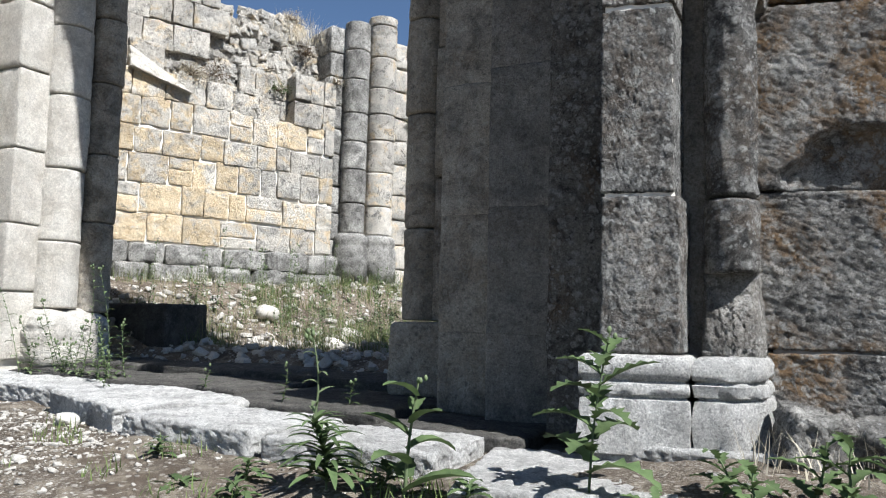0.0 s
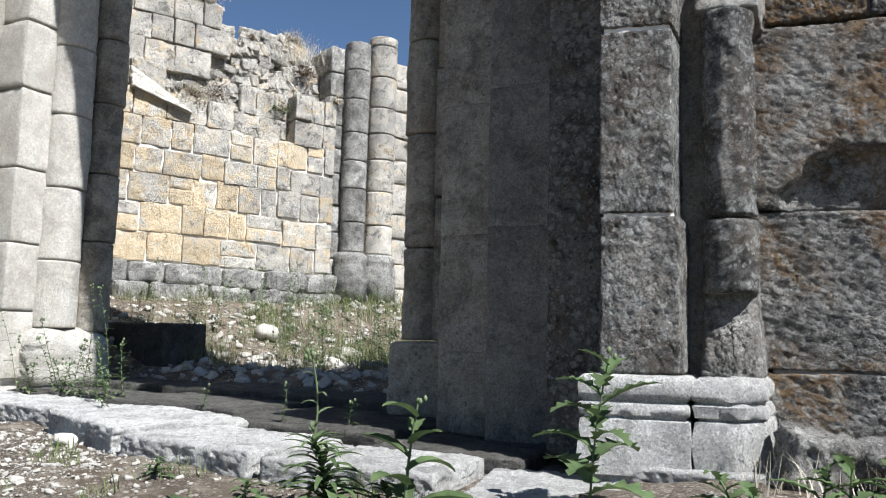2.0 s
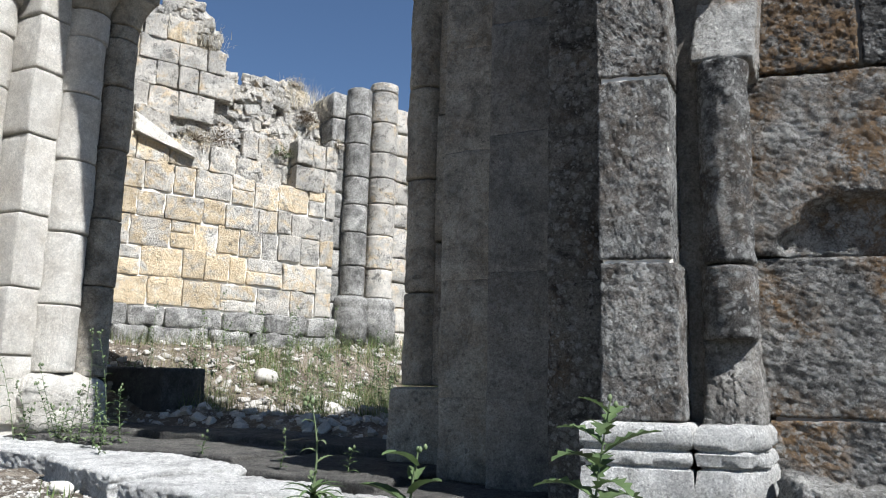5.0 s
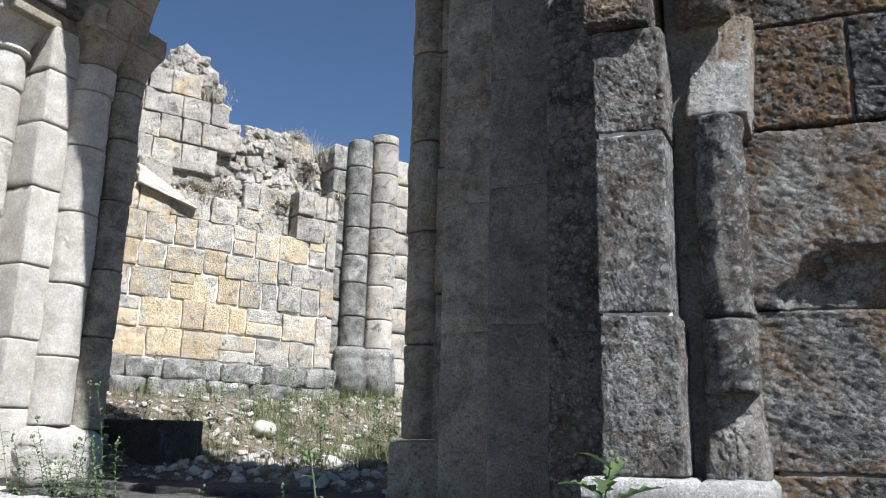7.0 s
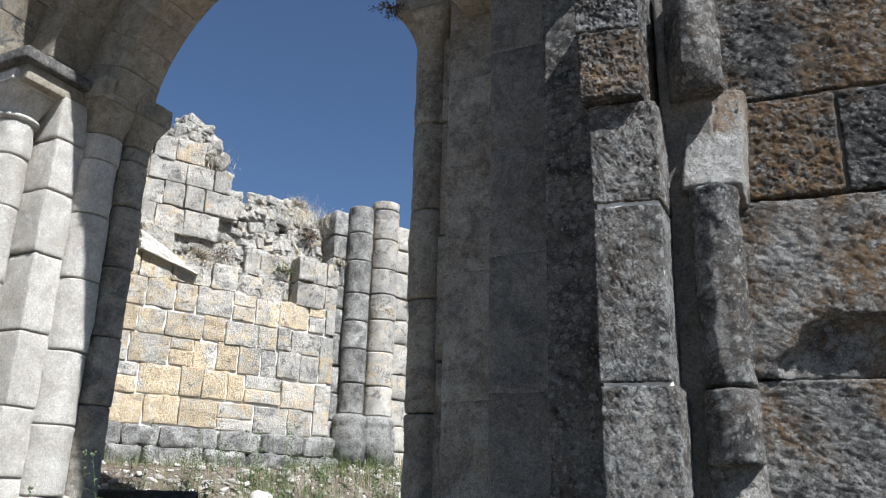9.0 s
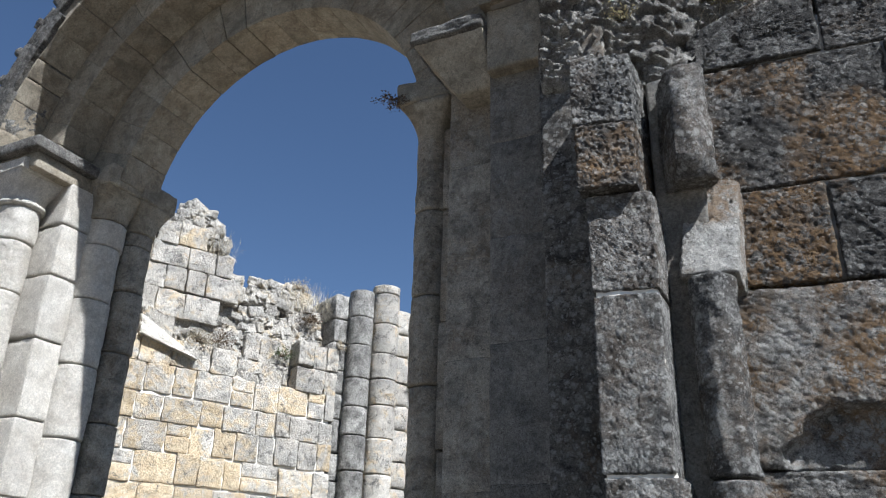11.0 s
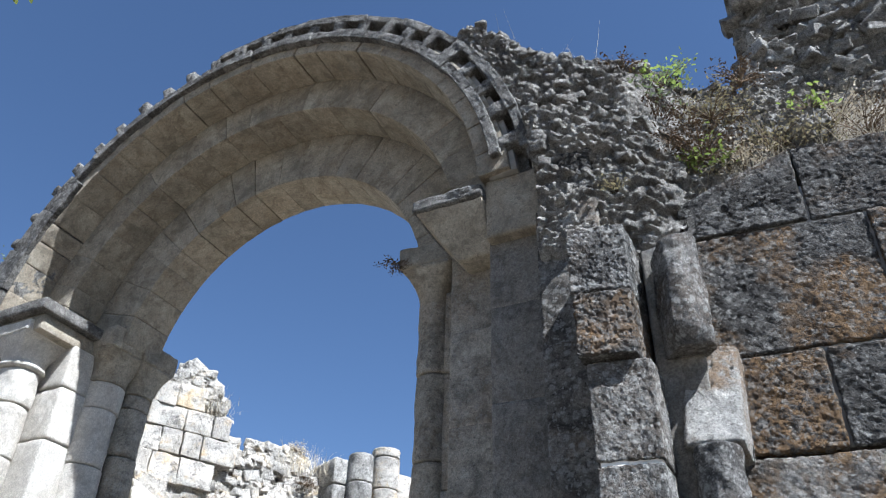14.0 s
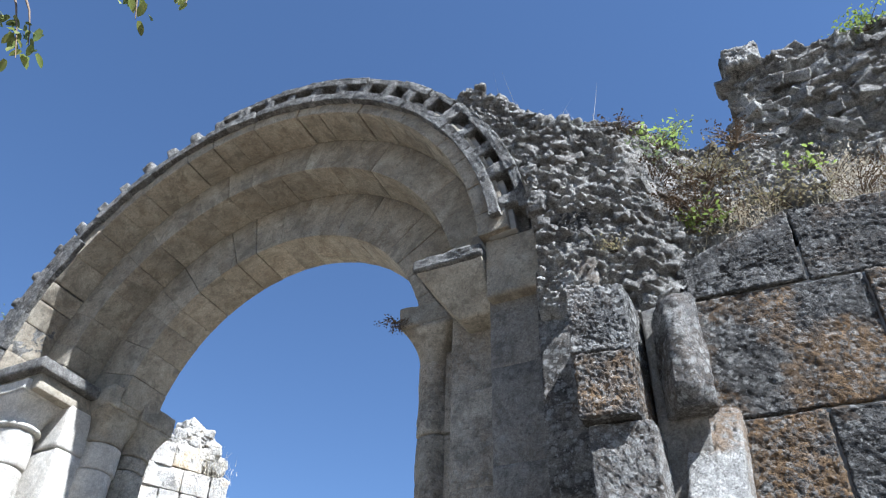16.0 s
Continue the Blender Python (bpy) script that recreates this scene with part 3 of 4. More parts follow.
def build_half_column():
    ob = thing("half_column", (-0.27, 2.68, 0.24), "broken grey engaged column with missing drums beside the pier", "column")
    c = (-0.262, 2.63)
    for z0, z1, r in ((0.77, 1.008, 0.084), (1.012, 1.70, 0.081)):
        v, f = turned(fine_drum(z0, z1, r), c, 56, 0.007, z0)
        link_part("shaft_drum", mesh_of("shaft_drum", [gnaw(q, c, 0.006) for q in v], f), PIER, ob)
    # the drum above has lost its near side and its foot
    c2 = (-0.292, 2.60)
    v, f = turned(fine_drum(2.07, 2.54, 0.098), c2, 56, 0.01, 5)
    cut = []
    for x, y, z in v:
        over = max(0.0, ((x - c2[0]) * -0.86 + (y - c2[1]) * -0.51) - 0.07)
        x, y = x + 0.86 * over, y + 0.51 * over
        front = min(1.0, max(0.0, (c2[1] + 0.098 - y) / 0.196))
        y += 0.05 * front * (1 - smooth(2.07, 2.15, z))
        z += 0.25 * (x - c2[0]) * smooth(2.45, 2.54, z)
        cut.append(gnaw((x, y, z), c2, 0.007))
    link_part("shaft_drum", crisp(mesh_of("shaft_drum", cut, f), 50), PIER, ob, "projecting drum with a broken side and foot")

    # splintered stones where drums are gone
    def lean(e):
        t = min(1.0, max(0.0, (e[2] - 1.7) / 0.4))
        return (e[0] + 0.03 * t, e[1] + (0.11 * t + 0.25 * max(0.0, e[0] + 0.25)) * (e[1] < 2.85), e[2])
    block("broken_stone", (-0.365, 2.59, 1.705), (-0.165, 2.95, 2.12), BROKEN, ob, 48, 0.012, 0.011, 8, lean)

    def crumble(e):
        t = min(1.0, max(0.0, (e[2] - 0.5) / 0.28))
        return (e[0] - 0.02 * t * (e[0] > -0.25), e[1] + 0.05 * t * (e[1] < 2.8) + 0.4 * max(0.0, e[0] + 0.24) * (e[1] < 2.8), e[2])
    block("broken_stone", (-0.35, 2.56, 0.5), (-0.17, 2.95, 0.79), RUBBLE, ob, 48, 0.02, 0.014, 7, crumble)
    block("backing", (-0.43, 2.655, 0.5), (-0.245, 3.0, 2.60), JAMBDARK, ob, 20, 0.012, 0.008, 7)
    moulded(ob, [(-0.304, 2.8), (-0.304, 2.485), (-0.25, 2.495), (-0.215, 2.54), (-0.21, 2.9)], 0.012, 0.16)


build_half_column()


# ---- wall beside the pier ----
def build_wall_right():
    ob = thing("wall_right", (0.5, 2.9, 0.2), "dark grey wall of huge pitted blocks patched with orange lichen", "wall", kind="structure")
    rows = [(0.05, 0.525, [-0.28, 0.42, 1.3, 2.4]), (0.53, 1.07, [-0.28, 0.62, 1.5, 2.4]), (1.075, 1.725, [-0.28, 0.66, 1.4, 2.4]), (1.735, 2.135, [-0.28, 0.165, 0.7, 1.5, 2.4]), (2.145, 2.725, [-0.28, 0.46, 1.2, 2.4]), (2.735, 3.10, [-0.28, 0.25, 0.8, 1.6, 2.4])]

    def worn(e):
        """Turns the wall a little, lifts its top course and cuts the rounded hollow."""
        y = e[1] + (e[0] + 0.18) * 0.09
        hole = ((e[0] - 0.12) / 0.24) ** 2 + ((e[2] - 1.06) / 0.24) ** 2
        if e[1] < 3.0 and e[2] > 1.07:
            y += 0.06 * (1 - smooth(0.75, 1.05, hole + 0.3 * noise.noise((e[0] * 12, 0, e[2] * 12))))
        return (e[0], y, e[2] + (0.03 - 0.38 * max(0.0, 0.24 - e[0]) if e[2] > 2.9 else 0))

    for n, (z0, z1, line) in enumerate(rows):
        for u0, u1 in zip(line[:-1], line[1:]):
            j = random.uniform(-0.012, 0.012)
            block("block", (u0 + 0.004, 2.865 + j, z0), (u1 - 0.004, 3.5, z1), LICHEN if n in (3, 4) else DARKWALL if n == 5 else WALL, ob, 76 if u0 < 0.6 else 6, 0.010, 0.013, 8, worn)
    core(ob, (-0.16, 2.885, 0.0), (2.35, 3.6, 1.06), DARKMORTAR, worn)
    core(ob, (-0.16, 3.02, 1.0), (2.35, 3.6, 1.8), DARKMORTAR, worn)
    core(ob, (-0.16, 2.89, 1.74), (2.35, 3.6, 3.0), DARKMORTAR, worn)


build_wall_right()


# ---- ruined wall inside ----
def inner(e):
    """(along, out of the face, up) of the ruined wall to world."""
    p = WALLP + WALLD * e[0] * 1.2 - WALLN * e[1] * 1.2
    return (p.x, p.y, 0.6 + (e[2] - 0.6) * 1.2)


def build_back_wall():
    ob = thing("wall_back", tuple(WALLP + WALLD * 0.9) [:2] + (0.8,), "ruined wall of yellow and grey sandstone blocks with a broken top", "wall", kind="structure")
    zs = [1.15, 1.37, 1.60, 1.83, 2.03, 2.26, 2.48, 2.70, 2.93, 3.14, 3.34, 3.55, 3.72]
    tops = lambda s: 2.62 - 0.62 * min(1, max(0, (s + 0.05) / 0.5)) * 0.42 - 0.1 * max(0, s - 0.43) + 0.4 * smooth(1.25, 1.4, s)
    for row, (z0, z1) in enumerate(zip(zs[:-1], zs[1:])):
        s = -1.6 + random.uniform(0, 0.2)
        while s < 1.72:
            w = random.uniform(0.13, 0.33)
            e = min(s + w, 1.74)
            mid = (s + e) / 2
            recess = 0.0
            if z0 > tops(mid) - 0.06:
                low_ledge = 0.85 < mid < 1.25 and z0 < 2.6
                if (mid > 0.72 and not low_ledge) or (0.3 < mid < 0.8 and z0 < 2.6):
                    s = e
                    continue
                recess = 0.14
                if z0 > 3.56 - 0.7 * max(0, mid - 0.4) - 0.2 * random.random():
                    s = e
                    continue
            q = random.random() * 0.9 + 0.5 * smooth(0.3, 1.5, mid) + 0.3 * smooth(1.6, 2.4, z0) + 0.45 * smooth(2.2, 2.6, z0) - 0.22
            mat = BACK[0] if q < 0.36 else BACK[1] if q < 0.72 else BACK[2]
            j = random.uniform(-0.009, 0.006)
            dz = random.uniform(-0.012, 0.012)
            if random.random() < 0.06:
                zm = z0 + (z1 - z0) * random.uniform(0.4, 0.6)
                block("block", (s + 0.004, recess + j, z0 + 0.004 + dz), (e - 0.004, 0.45, zm - 0.004 + dz), mat, ob, 9, 0.007, 0.010, 13, inner)
                block("block", (s + 0.004, recess - j, zm + 0.004 + dz), (e - 0.004, 0.45, z1 - 0.004 + dz), random.choice(BACK), ob, 9, 0.007, 0.010, 13, inner)
            else:
                block("block", (s + 0.004, recess + j, z0 + 0.004 + dz), (e - 0.004, 0.45, z1 - 0.004 + dz), mat, ob, 10, 0.007, 0.011, 13, inner)
            s = e
    # dark battered footing
    s = -1.6
    while s < 1.9:
        w = random.uniform(0.22, 0.5)
        block("footing_stone", (s + 0.004, -0.06, 0.98), (s + w - 0.004, 0.4, 1.14), BACKDARK, ob, 6, 0.03, 0.022, 8, inner)
        block("footing_stone", (s - 0.1, -0.10, 0.66), (s + w - 0.12, 0.4, 0.985), BACKDARK, ob, 6, 0.04, 0.03, 8, inner)
        s += w
    core(ob, (-1.6, 0.015, 0.5), (1.70, 0.44, 2.2), MORTAR, inner)
    core(ob, (-1.6, 0.20, 2.1), (0.3, 0.46, 3.4), MORTAR, inner)
    core(ob, (0.3, 0.2, 2.0), (1.72, 0.46, 2.45), HEART, inner)
    # rubble heart of the wall above the broken facing
    bits = []
    for i in range(620):
        u = random.uniform(0.05, 1.72)
        top = float(np.interp(u, [0.05, 0.6, 0.8, 1.1, 1.5, 1.6, 1.75], [3.1, 3.3, 3.24, 3.34, 3.28, 3.06, 3.02]))
        z = random.uniform(tops(u) - 0.12, top)
        d = 0.17 + 0.05 * random.random() + 0.16 * (z - 2.2)
        w, h = random.uniform(0.03, 0.1), random.uniform(0.02, 0.05)
        a, b, c = random.gauss(0, 0.25), random.gauss(0, 0.25), random.gauss(0, 0.3)
        m = Matrix.Translation((u, d, z)) @ Euler((a, b, c)).to_matrix().to_4x4()
        bits.append(rounded((-w, -0.07, -h), (w, 0.07, h), 3, 0.006, 0.014, 12, i * 0.7, lambda e: inner(m @ Vector(e))))
    for i in range(150):
        u = random.uniform(-0.3, 0.66)
        z = float(np.interp(u, [-0.3, 0.08, 0.2, 0.26, 0.4, 0.55, 0.6, 0.7], [3.58, 3.62, 3.66, 3.78, 3.74, 3.62, 3.45, 3.36])) - abs(random.gauss(0, 0.12))
        w, h = random.uniform(0.025, 0.08), random.uniform(0.02, 0.05)
        m = Matrix.Translation((u, 0.24 + 0.05 * random.random(), z)) @ Euler((random.gauss(0, 0.25), random.gauss(0, 0.3), random.gauss(0, 0.3))).to_matrix().to_4x4()
        bits.append(rounded((-w, -0.08, -h), (w, 0.08, h), 3, 0.006, 0.014, 12, i * 0.7, lambda e: inner(m @ Vector(e))))
    joined("rubble_core", bits, HEART, ob)["kind"] = "stuff"
    v, f = rounded((0.0, 0.36, 2.0), (1.6, 0.75, 3.2), 24, 0.1, 0.06, 4, 3.3, inner)
    link_part("rubble_heart", mesh_of("rubble_heart", v, f), HEART, ob)
    # bright broken ledges
    block("broken_ledge", (-0.06, -0.05, 0.0), (0.42, 0.2, 1.0), WHITE, ob, 14, 0.01, 0.02, 9, lambda e: inner((e[0], e[1] + 0.04 * e[2], 2.37 + (0.42 - e[0]) * (0.26 + 0.28 * e[2]) + 0.03 * (e[2] - 1))))
    block("broken_ledge", (0.74, 0.0, 2.20), (1.12, 0.2, 2.32), BACK[1], ob, 14, 0.05, 0.05, 8, lambda e: inner((e[0], e[1] + 0.4 * (e[2] - 2.2), e[2] - 0.2 * (e[0] - 0.72))))


build_back_wall()


def build_respond():
    at = inner((2.0, 0, 0))
    for n, (s, y, r, top) in enumerate(((1.93, -0.02, 0.115, 3.36), (2.22, 0.0, 0.135, 3.42))):
        c = inner((s, y, 0))
        up = lambda z: 0.6 + (z - 0.6) * 1.2
        r, zs = r * 1.2, [up(1.36)]
        while zs[-1] < up(top) - 0.1:
            zs.append(min(up(top), zs[-1] + random.uniform(0.29, 0.4)))
        ob = column("wall_shaft", (c[0], c[1]), zs, r, BACKDARK if n == 0 else BACK[2], "dark weathered engaged shaft with a broken top", group="wall shafts", wob=0.007)
        v, f = turned([(0, up(0.9)), (r + 0.05, up(0.9)), (r + 0.05, up(1.22)), (r + 0.03, up(1.25)), (r + 0.045, up(1.29)), (r + 0.04, up(1.33)), (r + 0.005, up(1.36)), (0, up(1.36))], c, 22, 0.012, n)
        link_part("base", mesh_of("base", v, f), BACKDARK, ob)
    ob = thing("wall_pier", (at[0], at[1], 0.8), "grey block pier behind the engaged shafts", "pier")
    z = 0.6
    while z < 3.25:
        h = random.uniform(0.2, 0.3)
        block("block", (1.68, 0.02, z), (2.0, 0.6, z + h - 0.008), BACKDARK, ob, 5, 0.02, 0.015, 9, inner)
        block("block", (2.0, 0.02, z), (2.55, 0.6, z + h - 0.008), BACK[2], ob, 5, 0.02, 0.015, 9, inner)
        if z < 2.9:
            block("block", (2.5, 0.06, z), (3.0, 0.6, z + h - 0.008), BACK[1 + (random.random() < 0.5)], ob, 5, 0.02, 0.015, 9, inner)
            block("block", (3.0, 0.06, z), (3.6, 0.6, z + h - 0.008), BACK[1], ob, 5, 0.02, 0.015, 9, inner)
        z += h


build_respond()


# ---- rubble above the jamb and wall, right of the arch ----
def crest(x):
    return float(np.interp(x, [-1.6, -1.45, -1.36, -1.22, -1.07, -0.91, -0.66, -0.42, -0.34, -0.2, -0.1, 0.1, 0.5], [4.6, 4.74, 4.80, 4.70, 4.49, 4.28, 4.14, 4.04, 4.1, 4.34, 4.42, 4.34, 4.3])) + 0.03 * noise.noise((x * 14, 3, 0))


def build_rubble_wall():
    ob = thing("wall_top", (0.0, 3.2, 2.9), "broken rubble core of the wall, grey and weedy, beside the arch", "wall", kind="structure")

    def skyline(x):
        return crest(x)

    def face(x, z):
        return 2.66 + 0.22 * smooth(3.3, 4.4, z) + 0.08 * smooth(-0.8, -0.5, x) + smooth(-0.45, -0.1, x) * (0.21 + 0.35 * max(0.0, z - 2.95))

    v, f = [], []
    nx, nz = 190, 150
    for j in range(nz + 1):
        for i in range(nx + 1):
            x = -1.48 + 1.96 * i / nx
            top = skyline(x) - 0.06
            low = 2.66 + 0.22 * smooth(-0.34, -0.18, x)
            z = low + (top - low) * j / nz
            if z < 3.3:
                x = max(x, -0.87)
            if x < -0.86 and z > 3.2:
                x = max(x, UC + math.sqrt(max(0.01, 2.17 ** 2 - (z - ZC) ** 2)))
            y = face(x, z) + 0.07 * noise.noise((x * 4, 0, z * 6)) + 0.06 * abs(noise.noise((x * 4 + z * 5, 2, z * 13))) + 0.045 * noise.noise((x * 20, 2, z * 34)) + 0.032 * noise.noise((x * 48, 2, z * 66))
            v.append((x, y, z))
    for i in range(nx + 1):
        x, y, z = v[nz * (nx + 1) + i]
        v.append((x, 3.7, z - 0.05))
    for j in range(nz + 1):
        for i in range(nx):
            a = j * (nx + 1) + i
            f.append([a, a + 1, a + nx + 2, a + nx + 1])
    link_part("rubble_face", mesh_of("rubble_face", v, f), RUBBLE, ob)
    bits = []
    for i in range(430):
        x = random.uniform(-1.42, 0.1)
        top = skyline(x)
        z = random.uniform(2.66 + 0.5 * smooth(-0.4, -0.2, x), top) if i % 4 else top + random.uniform(-0.07, 0.02)
        if x < -0.86 and z < 3.32:
            continue
        if x < -0.86 and z > 3.1:
            x = max(x, UC + 2.2 * math.cos(math.asin(min(1, (z - ZC) / 2.2))) + 0.02)
        w, h = random.uniform(0.018, 0.062), random.uniform(0.01, 0.03)
        m = Matrix.Translation((x, face(x, z) + random.uniform(0.04, 0.11), z)) @ Euler((random.gauss(0, 0.25), random.gauss(0.12, 0.2), random.gauss(0, 0.4))).to_matrix().to_4x4()
        bits.append(rounded((-w, -0.06, -h), (w, 0.06, h), 6, 0.006, 0.016, 16, i * 0.7, lambda e: m @ Vector(e)))
    joined("rubble", bits, RUBBLE, ob)["kind"] = "stuff"
    # capping slope of earth over the wall blocks
    v, f = [], []
    for j in range(61):
        for i in range(161):
            x, t = -0.35 + 2.8 * i / 160, j / 60
            y = 2.95 + 0.8 * t + 0.09 * (x + 0.18)
            z = 3.07 - 0.38 * max(0.0, 0.24 - x) + 1.0 * t ** 0.9 + 0.08 * noise.noise((x * 4, y * 4, 0)) + 0.06 * noise.noise((x * 13, y * 13, 0)) + 0.035 * noise.noise((x * 38, y * 38, 0))
            v.append((x, y, z))
    for j in range(60):
        for i in range(160):
            a = j * 161 + i
            f.append([a, a + 1, a + 162, a + 161])
    link_part("earth_cap", mesh_of("earth_cap", v, f), RUBBLE, ob)


build_rubble_wall()


def build_upper_fragment():
    ob = thing("wall_fragment", (0.8, 3.9, 4.0), "tall broken grey fragment of the wall core against the sky", "wall", kind="structure")
    v, f = [], []
    n, h = 150, 110
    for j in range(h + 1):
        for i in range(n + 1):
            t = i / n
            x = 0.2 + 2.3 * t
            top = 5.12 - 0.16 * smooth(0.05, 0.12, t) + 0.05 * smooth(0.15, 0.4, t) + 0.03 * noise.noise((x * 9, 0, 0))
            z = 3.6 + (top - 3.6) * j / h
            x += 0.06 * (1 - j / h) * -1 + 0.03 * noise.noise((z * 6, 4, 0))
            y = 3.62 + 0.09 * noise.noise((x * 3, 1, z * 5)) + 0.07 * abs(noise.noise((x * 8 - z * 4, 1, z * 17))) + 0.045 * noise.noise((x * 20, 1, z * 33)) + 0.03 * noise.noise((x * 48, 1, z * 64))
            v.append((x, y, z))
    m = len(v)
    for j in range(h + 1):
        x, y, z = v[j * (n + 1)]
        v.append((x + 0.05, 4.6, z))
    for i in range(n + 1):
        x, y, z = v[h * (n + 1) + i]
        v.append((x, 4.6, z))
    for j in range(h):
        for i in range(n):
            a = j * (n + 1) + i
            f.append([a, a + 1, a + n + 2, a + n + 1])
        f.append([j * (n + 1), (j + 1) * (n + 1), m + j + 1, m + j])
    for i in range(n):
        a = h * (n + 1) + i
        f.append([a, a + 1, m + h + 2 + i, m + h + 1 + i])
    link_part("rubble_face", mesh_of("rubble_face", v, f), RUBBLE, ob)
    block("corner_stone", (0.22, 3.52, 4.9), (0.46, 4.1, 5.12), RUBBLE, ob, 24, 0.04, 0.06, 5)
    bits = []
    for i in range(260):
        x, z = random.uniform(0.2, 1.8), random.uniform(3.7, 5.0)
        w, q = random.uniform(0.03, 0.1), random.uniform(0.015, 0.05)
        mm = Matrix.Translation((x, 3.64 + 0.06 * random.random(), z)) @ Euler((random.gauss(0, 0.3), random.gauss(0, 0.3), random.gauss(0, 0.4))).to_matrix().to_4x4()
        bits.append(rounded((-w, -0.06, -q), (w, 0.06, q), 5, 0.006, 0.016, 16, i * 0.7, lambda e: mm @ Vector(e)))
    joined("rubble", bits, RUBBLE, ob)["kind"] = "stuff"


build_upper_fragment()


def build_left_haunch():
    ob = thing("wall_haunch", (-5.8, 3.3, 3.2), "broken rubble haunch of the wall beside the arch", "wall", kind="structure")
    v, f = rounded((-7.0, 3.05, 3.2), (-5.18, 3.75, 3.98), 20, 0.1, 0.07, 4, 2.2)
    link_part("rubble_face", mesh_of("rubble_face", v, f), RUBBLE, ob)


build_left_haunch()


# ---- threshold ----
def slab(lo, hi, turn=0, tilt=0, label="worn pale limestone threshold slab with dark stains", name="threshold_slab", mat=None, k=42):
    cx, cy = (lo[0] + hi[0]) / 2, (lo[1] + hi[1]) / 2
    m = pose(cx, cy, 0, 0, tilt, turn)
    COUNT[0] += 1
    v, f = rounded((lo[0] - cx, lo[1] - cy, lo[2]), (hi[0] - cx, hi[1] - cy, hi[2]), k, 0.014, 0.02, 6, COUNT[0] * 0.37, lambda e: m @ Vector(e))
    return tagged(link_part(name, mesh_of(name, v, f), mat or SLAB, None), label, "stone slab", "threshold slabs")


slab((-5.4, 2.6, 0.0), (-3.75, 3.15, 0.25), 2)
slab((-3.7, 2.55, 0.0), (-2.95, 2.98, 0.25), -6)
slab((-3.0, 2.22, 0.0), (-2.22, 2.78, 0.262), -22)
slab((-2.28, 2.04, 0.0), (-1.60, 2.5, 0.243), -8)
slab((-1.60, 2.0, 0.0), (-1.0, 2.42, 0.232), 2)
slab((-0.92, 1.83, 0.0), (-0.3, 2.5, 0.2), 12)
slab((-0.66, 2.38, 0.0), (-0.10, 2.9, 0.25), 0, label="rough grey footing slab under the pier")
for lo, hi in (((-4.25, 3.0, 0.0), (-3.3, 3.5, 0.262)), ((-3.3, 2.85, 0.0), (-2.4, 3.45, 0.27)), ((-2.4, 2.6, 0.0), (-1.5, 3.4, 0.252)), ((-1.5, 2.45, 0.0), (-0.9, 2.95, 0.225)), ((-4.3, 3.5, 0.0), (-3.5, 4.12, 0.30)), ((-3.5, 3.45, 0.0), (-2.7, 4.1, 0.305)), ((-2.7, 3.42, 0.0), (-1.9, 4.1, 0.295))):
    slab(lo, hi, random.uniform(-3, 3), label="worn paving slab in the portal, soil and shade in its dark colour", mat=SHADEPAVING, k=26)
# this block's shadow is also put into its stone colour
slab((-5.3, 4.2, 0.1), (-4.2, 4.6, 0.68), -4, label="block of stone inside the portal, its shadow put into the dark colour", name="stone_block", mat=SHADEPAVING)


# ---- loose stones ----
def stones(name, spots, mat, label):
    bits = []
    for n, (x, y, s) in enumerate(spots):
        m = Matrix.Translation((x, y, height(x, y) + s * 0.2)) @ Euler((random.gauss(0, 0.4), random.gauss(0, 0.4), random.random() * 6)).to_matrix().to_4x4()
        bits.append(rounded((-s, -s * random.uniform(0.5, 0.9), -s * 0.45), (s, s * 0.7, s * 0.45), 3, s * 0.15, s * 0.4, 1 / s * 0.7, n * 0.9, lambda e: m @ Vector(e)))
    ob = joined(name, bits, mat)
    return tagged(ob, label, "stones", kind="stuff")


spots = []
for i in range(13000):
    x, y = random.uniform(-3.9, 0.3), random.uniform(0.9, 2.5)
    if noise.noise((x * 1.4, y * 1.4, 7)) < -0.3 or x > -0.9 and y > 1.6 or random.random() < 0.94 * smooth(-2.4, -1.7, x):
        continue
    spots.append((x, y, random.choice((0.002, 0.002, 0.003, 0.003, 0.003, 0.004, 0.004, 0.005, 0.006, 0.008, 0.012))))
stones("gravel", spots, PEBBLE, "pale angular limestone gravel scattered over brown soil")
spots = []
for i in range(1700):
    x, y = random.uniform(-5.6, -2.0), random.uniform(3.8, 7.6)
    if (Vector((x, y, 0)) - WALLP).dot(WALLN) > 0.12:
        spots.append((x, y, random.choice((0.008, 0.012, 0.018, 0.025, 0.04))))
stones("rubble_scatter", spots, PEBBLE, "broken stones lying in the weeds inside")
for x, y, s in ((-2.28, 1.68, 0.03), (-1.35, 1.45, 0.022), (-2.62, 2.12, 0.04), (-1.22, 1.42, 0.018), (-4.3, 5.4, 0.13), (-3.5, 5.2, 0.1), (-2.9, 4.8, 0.07), (-3.7, 5.8, 0.11)):
    m = pose(x, y, height(x, y) + s * 0.3, 8, 12, random.uniform(0, 180))
    v, f = rounded((-s, -s * 0.7, -s * 0.5), (s, s * 0.7, s * 0.5), 9, s * 0.4, s * 0.3, 0.6 / s, x, lambda e: m @ Vector(e))
    tagged(link_part("stone", mesh_of("stone", v, f), PEBBLE, None), "pale broken limestone lying on the soil", "stone", "loose stones")
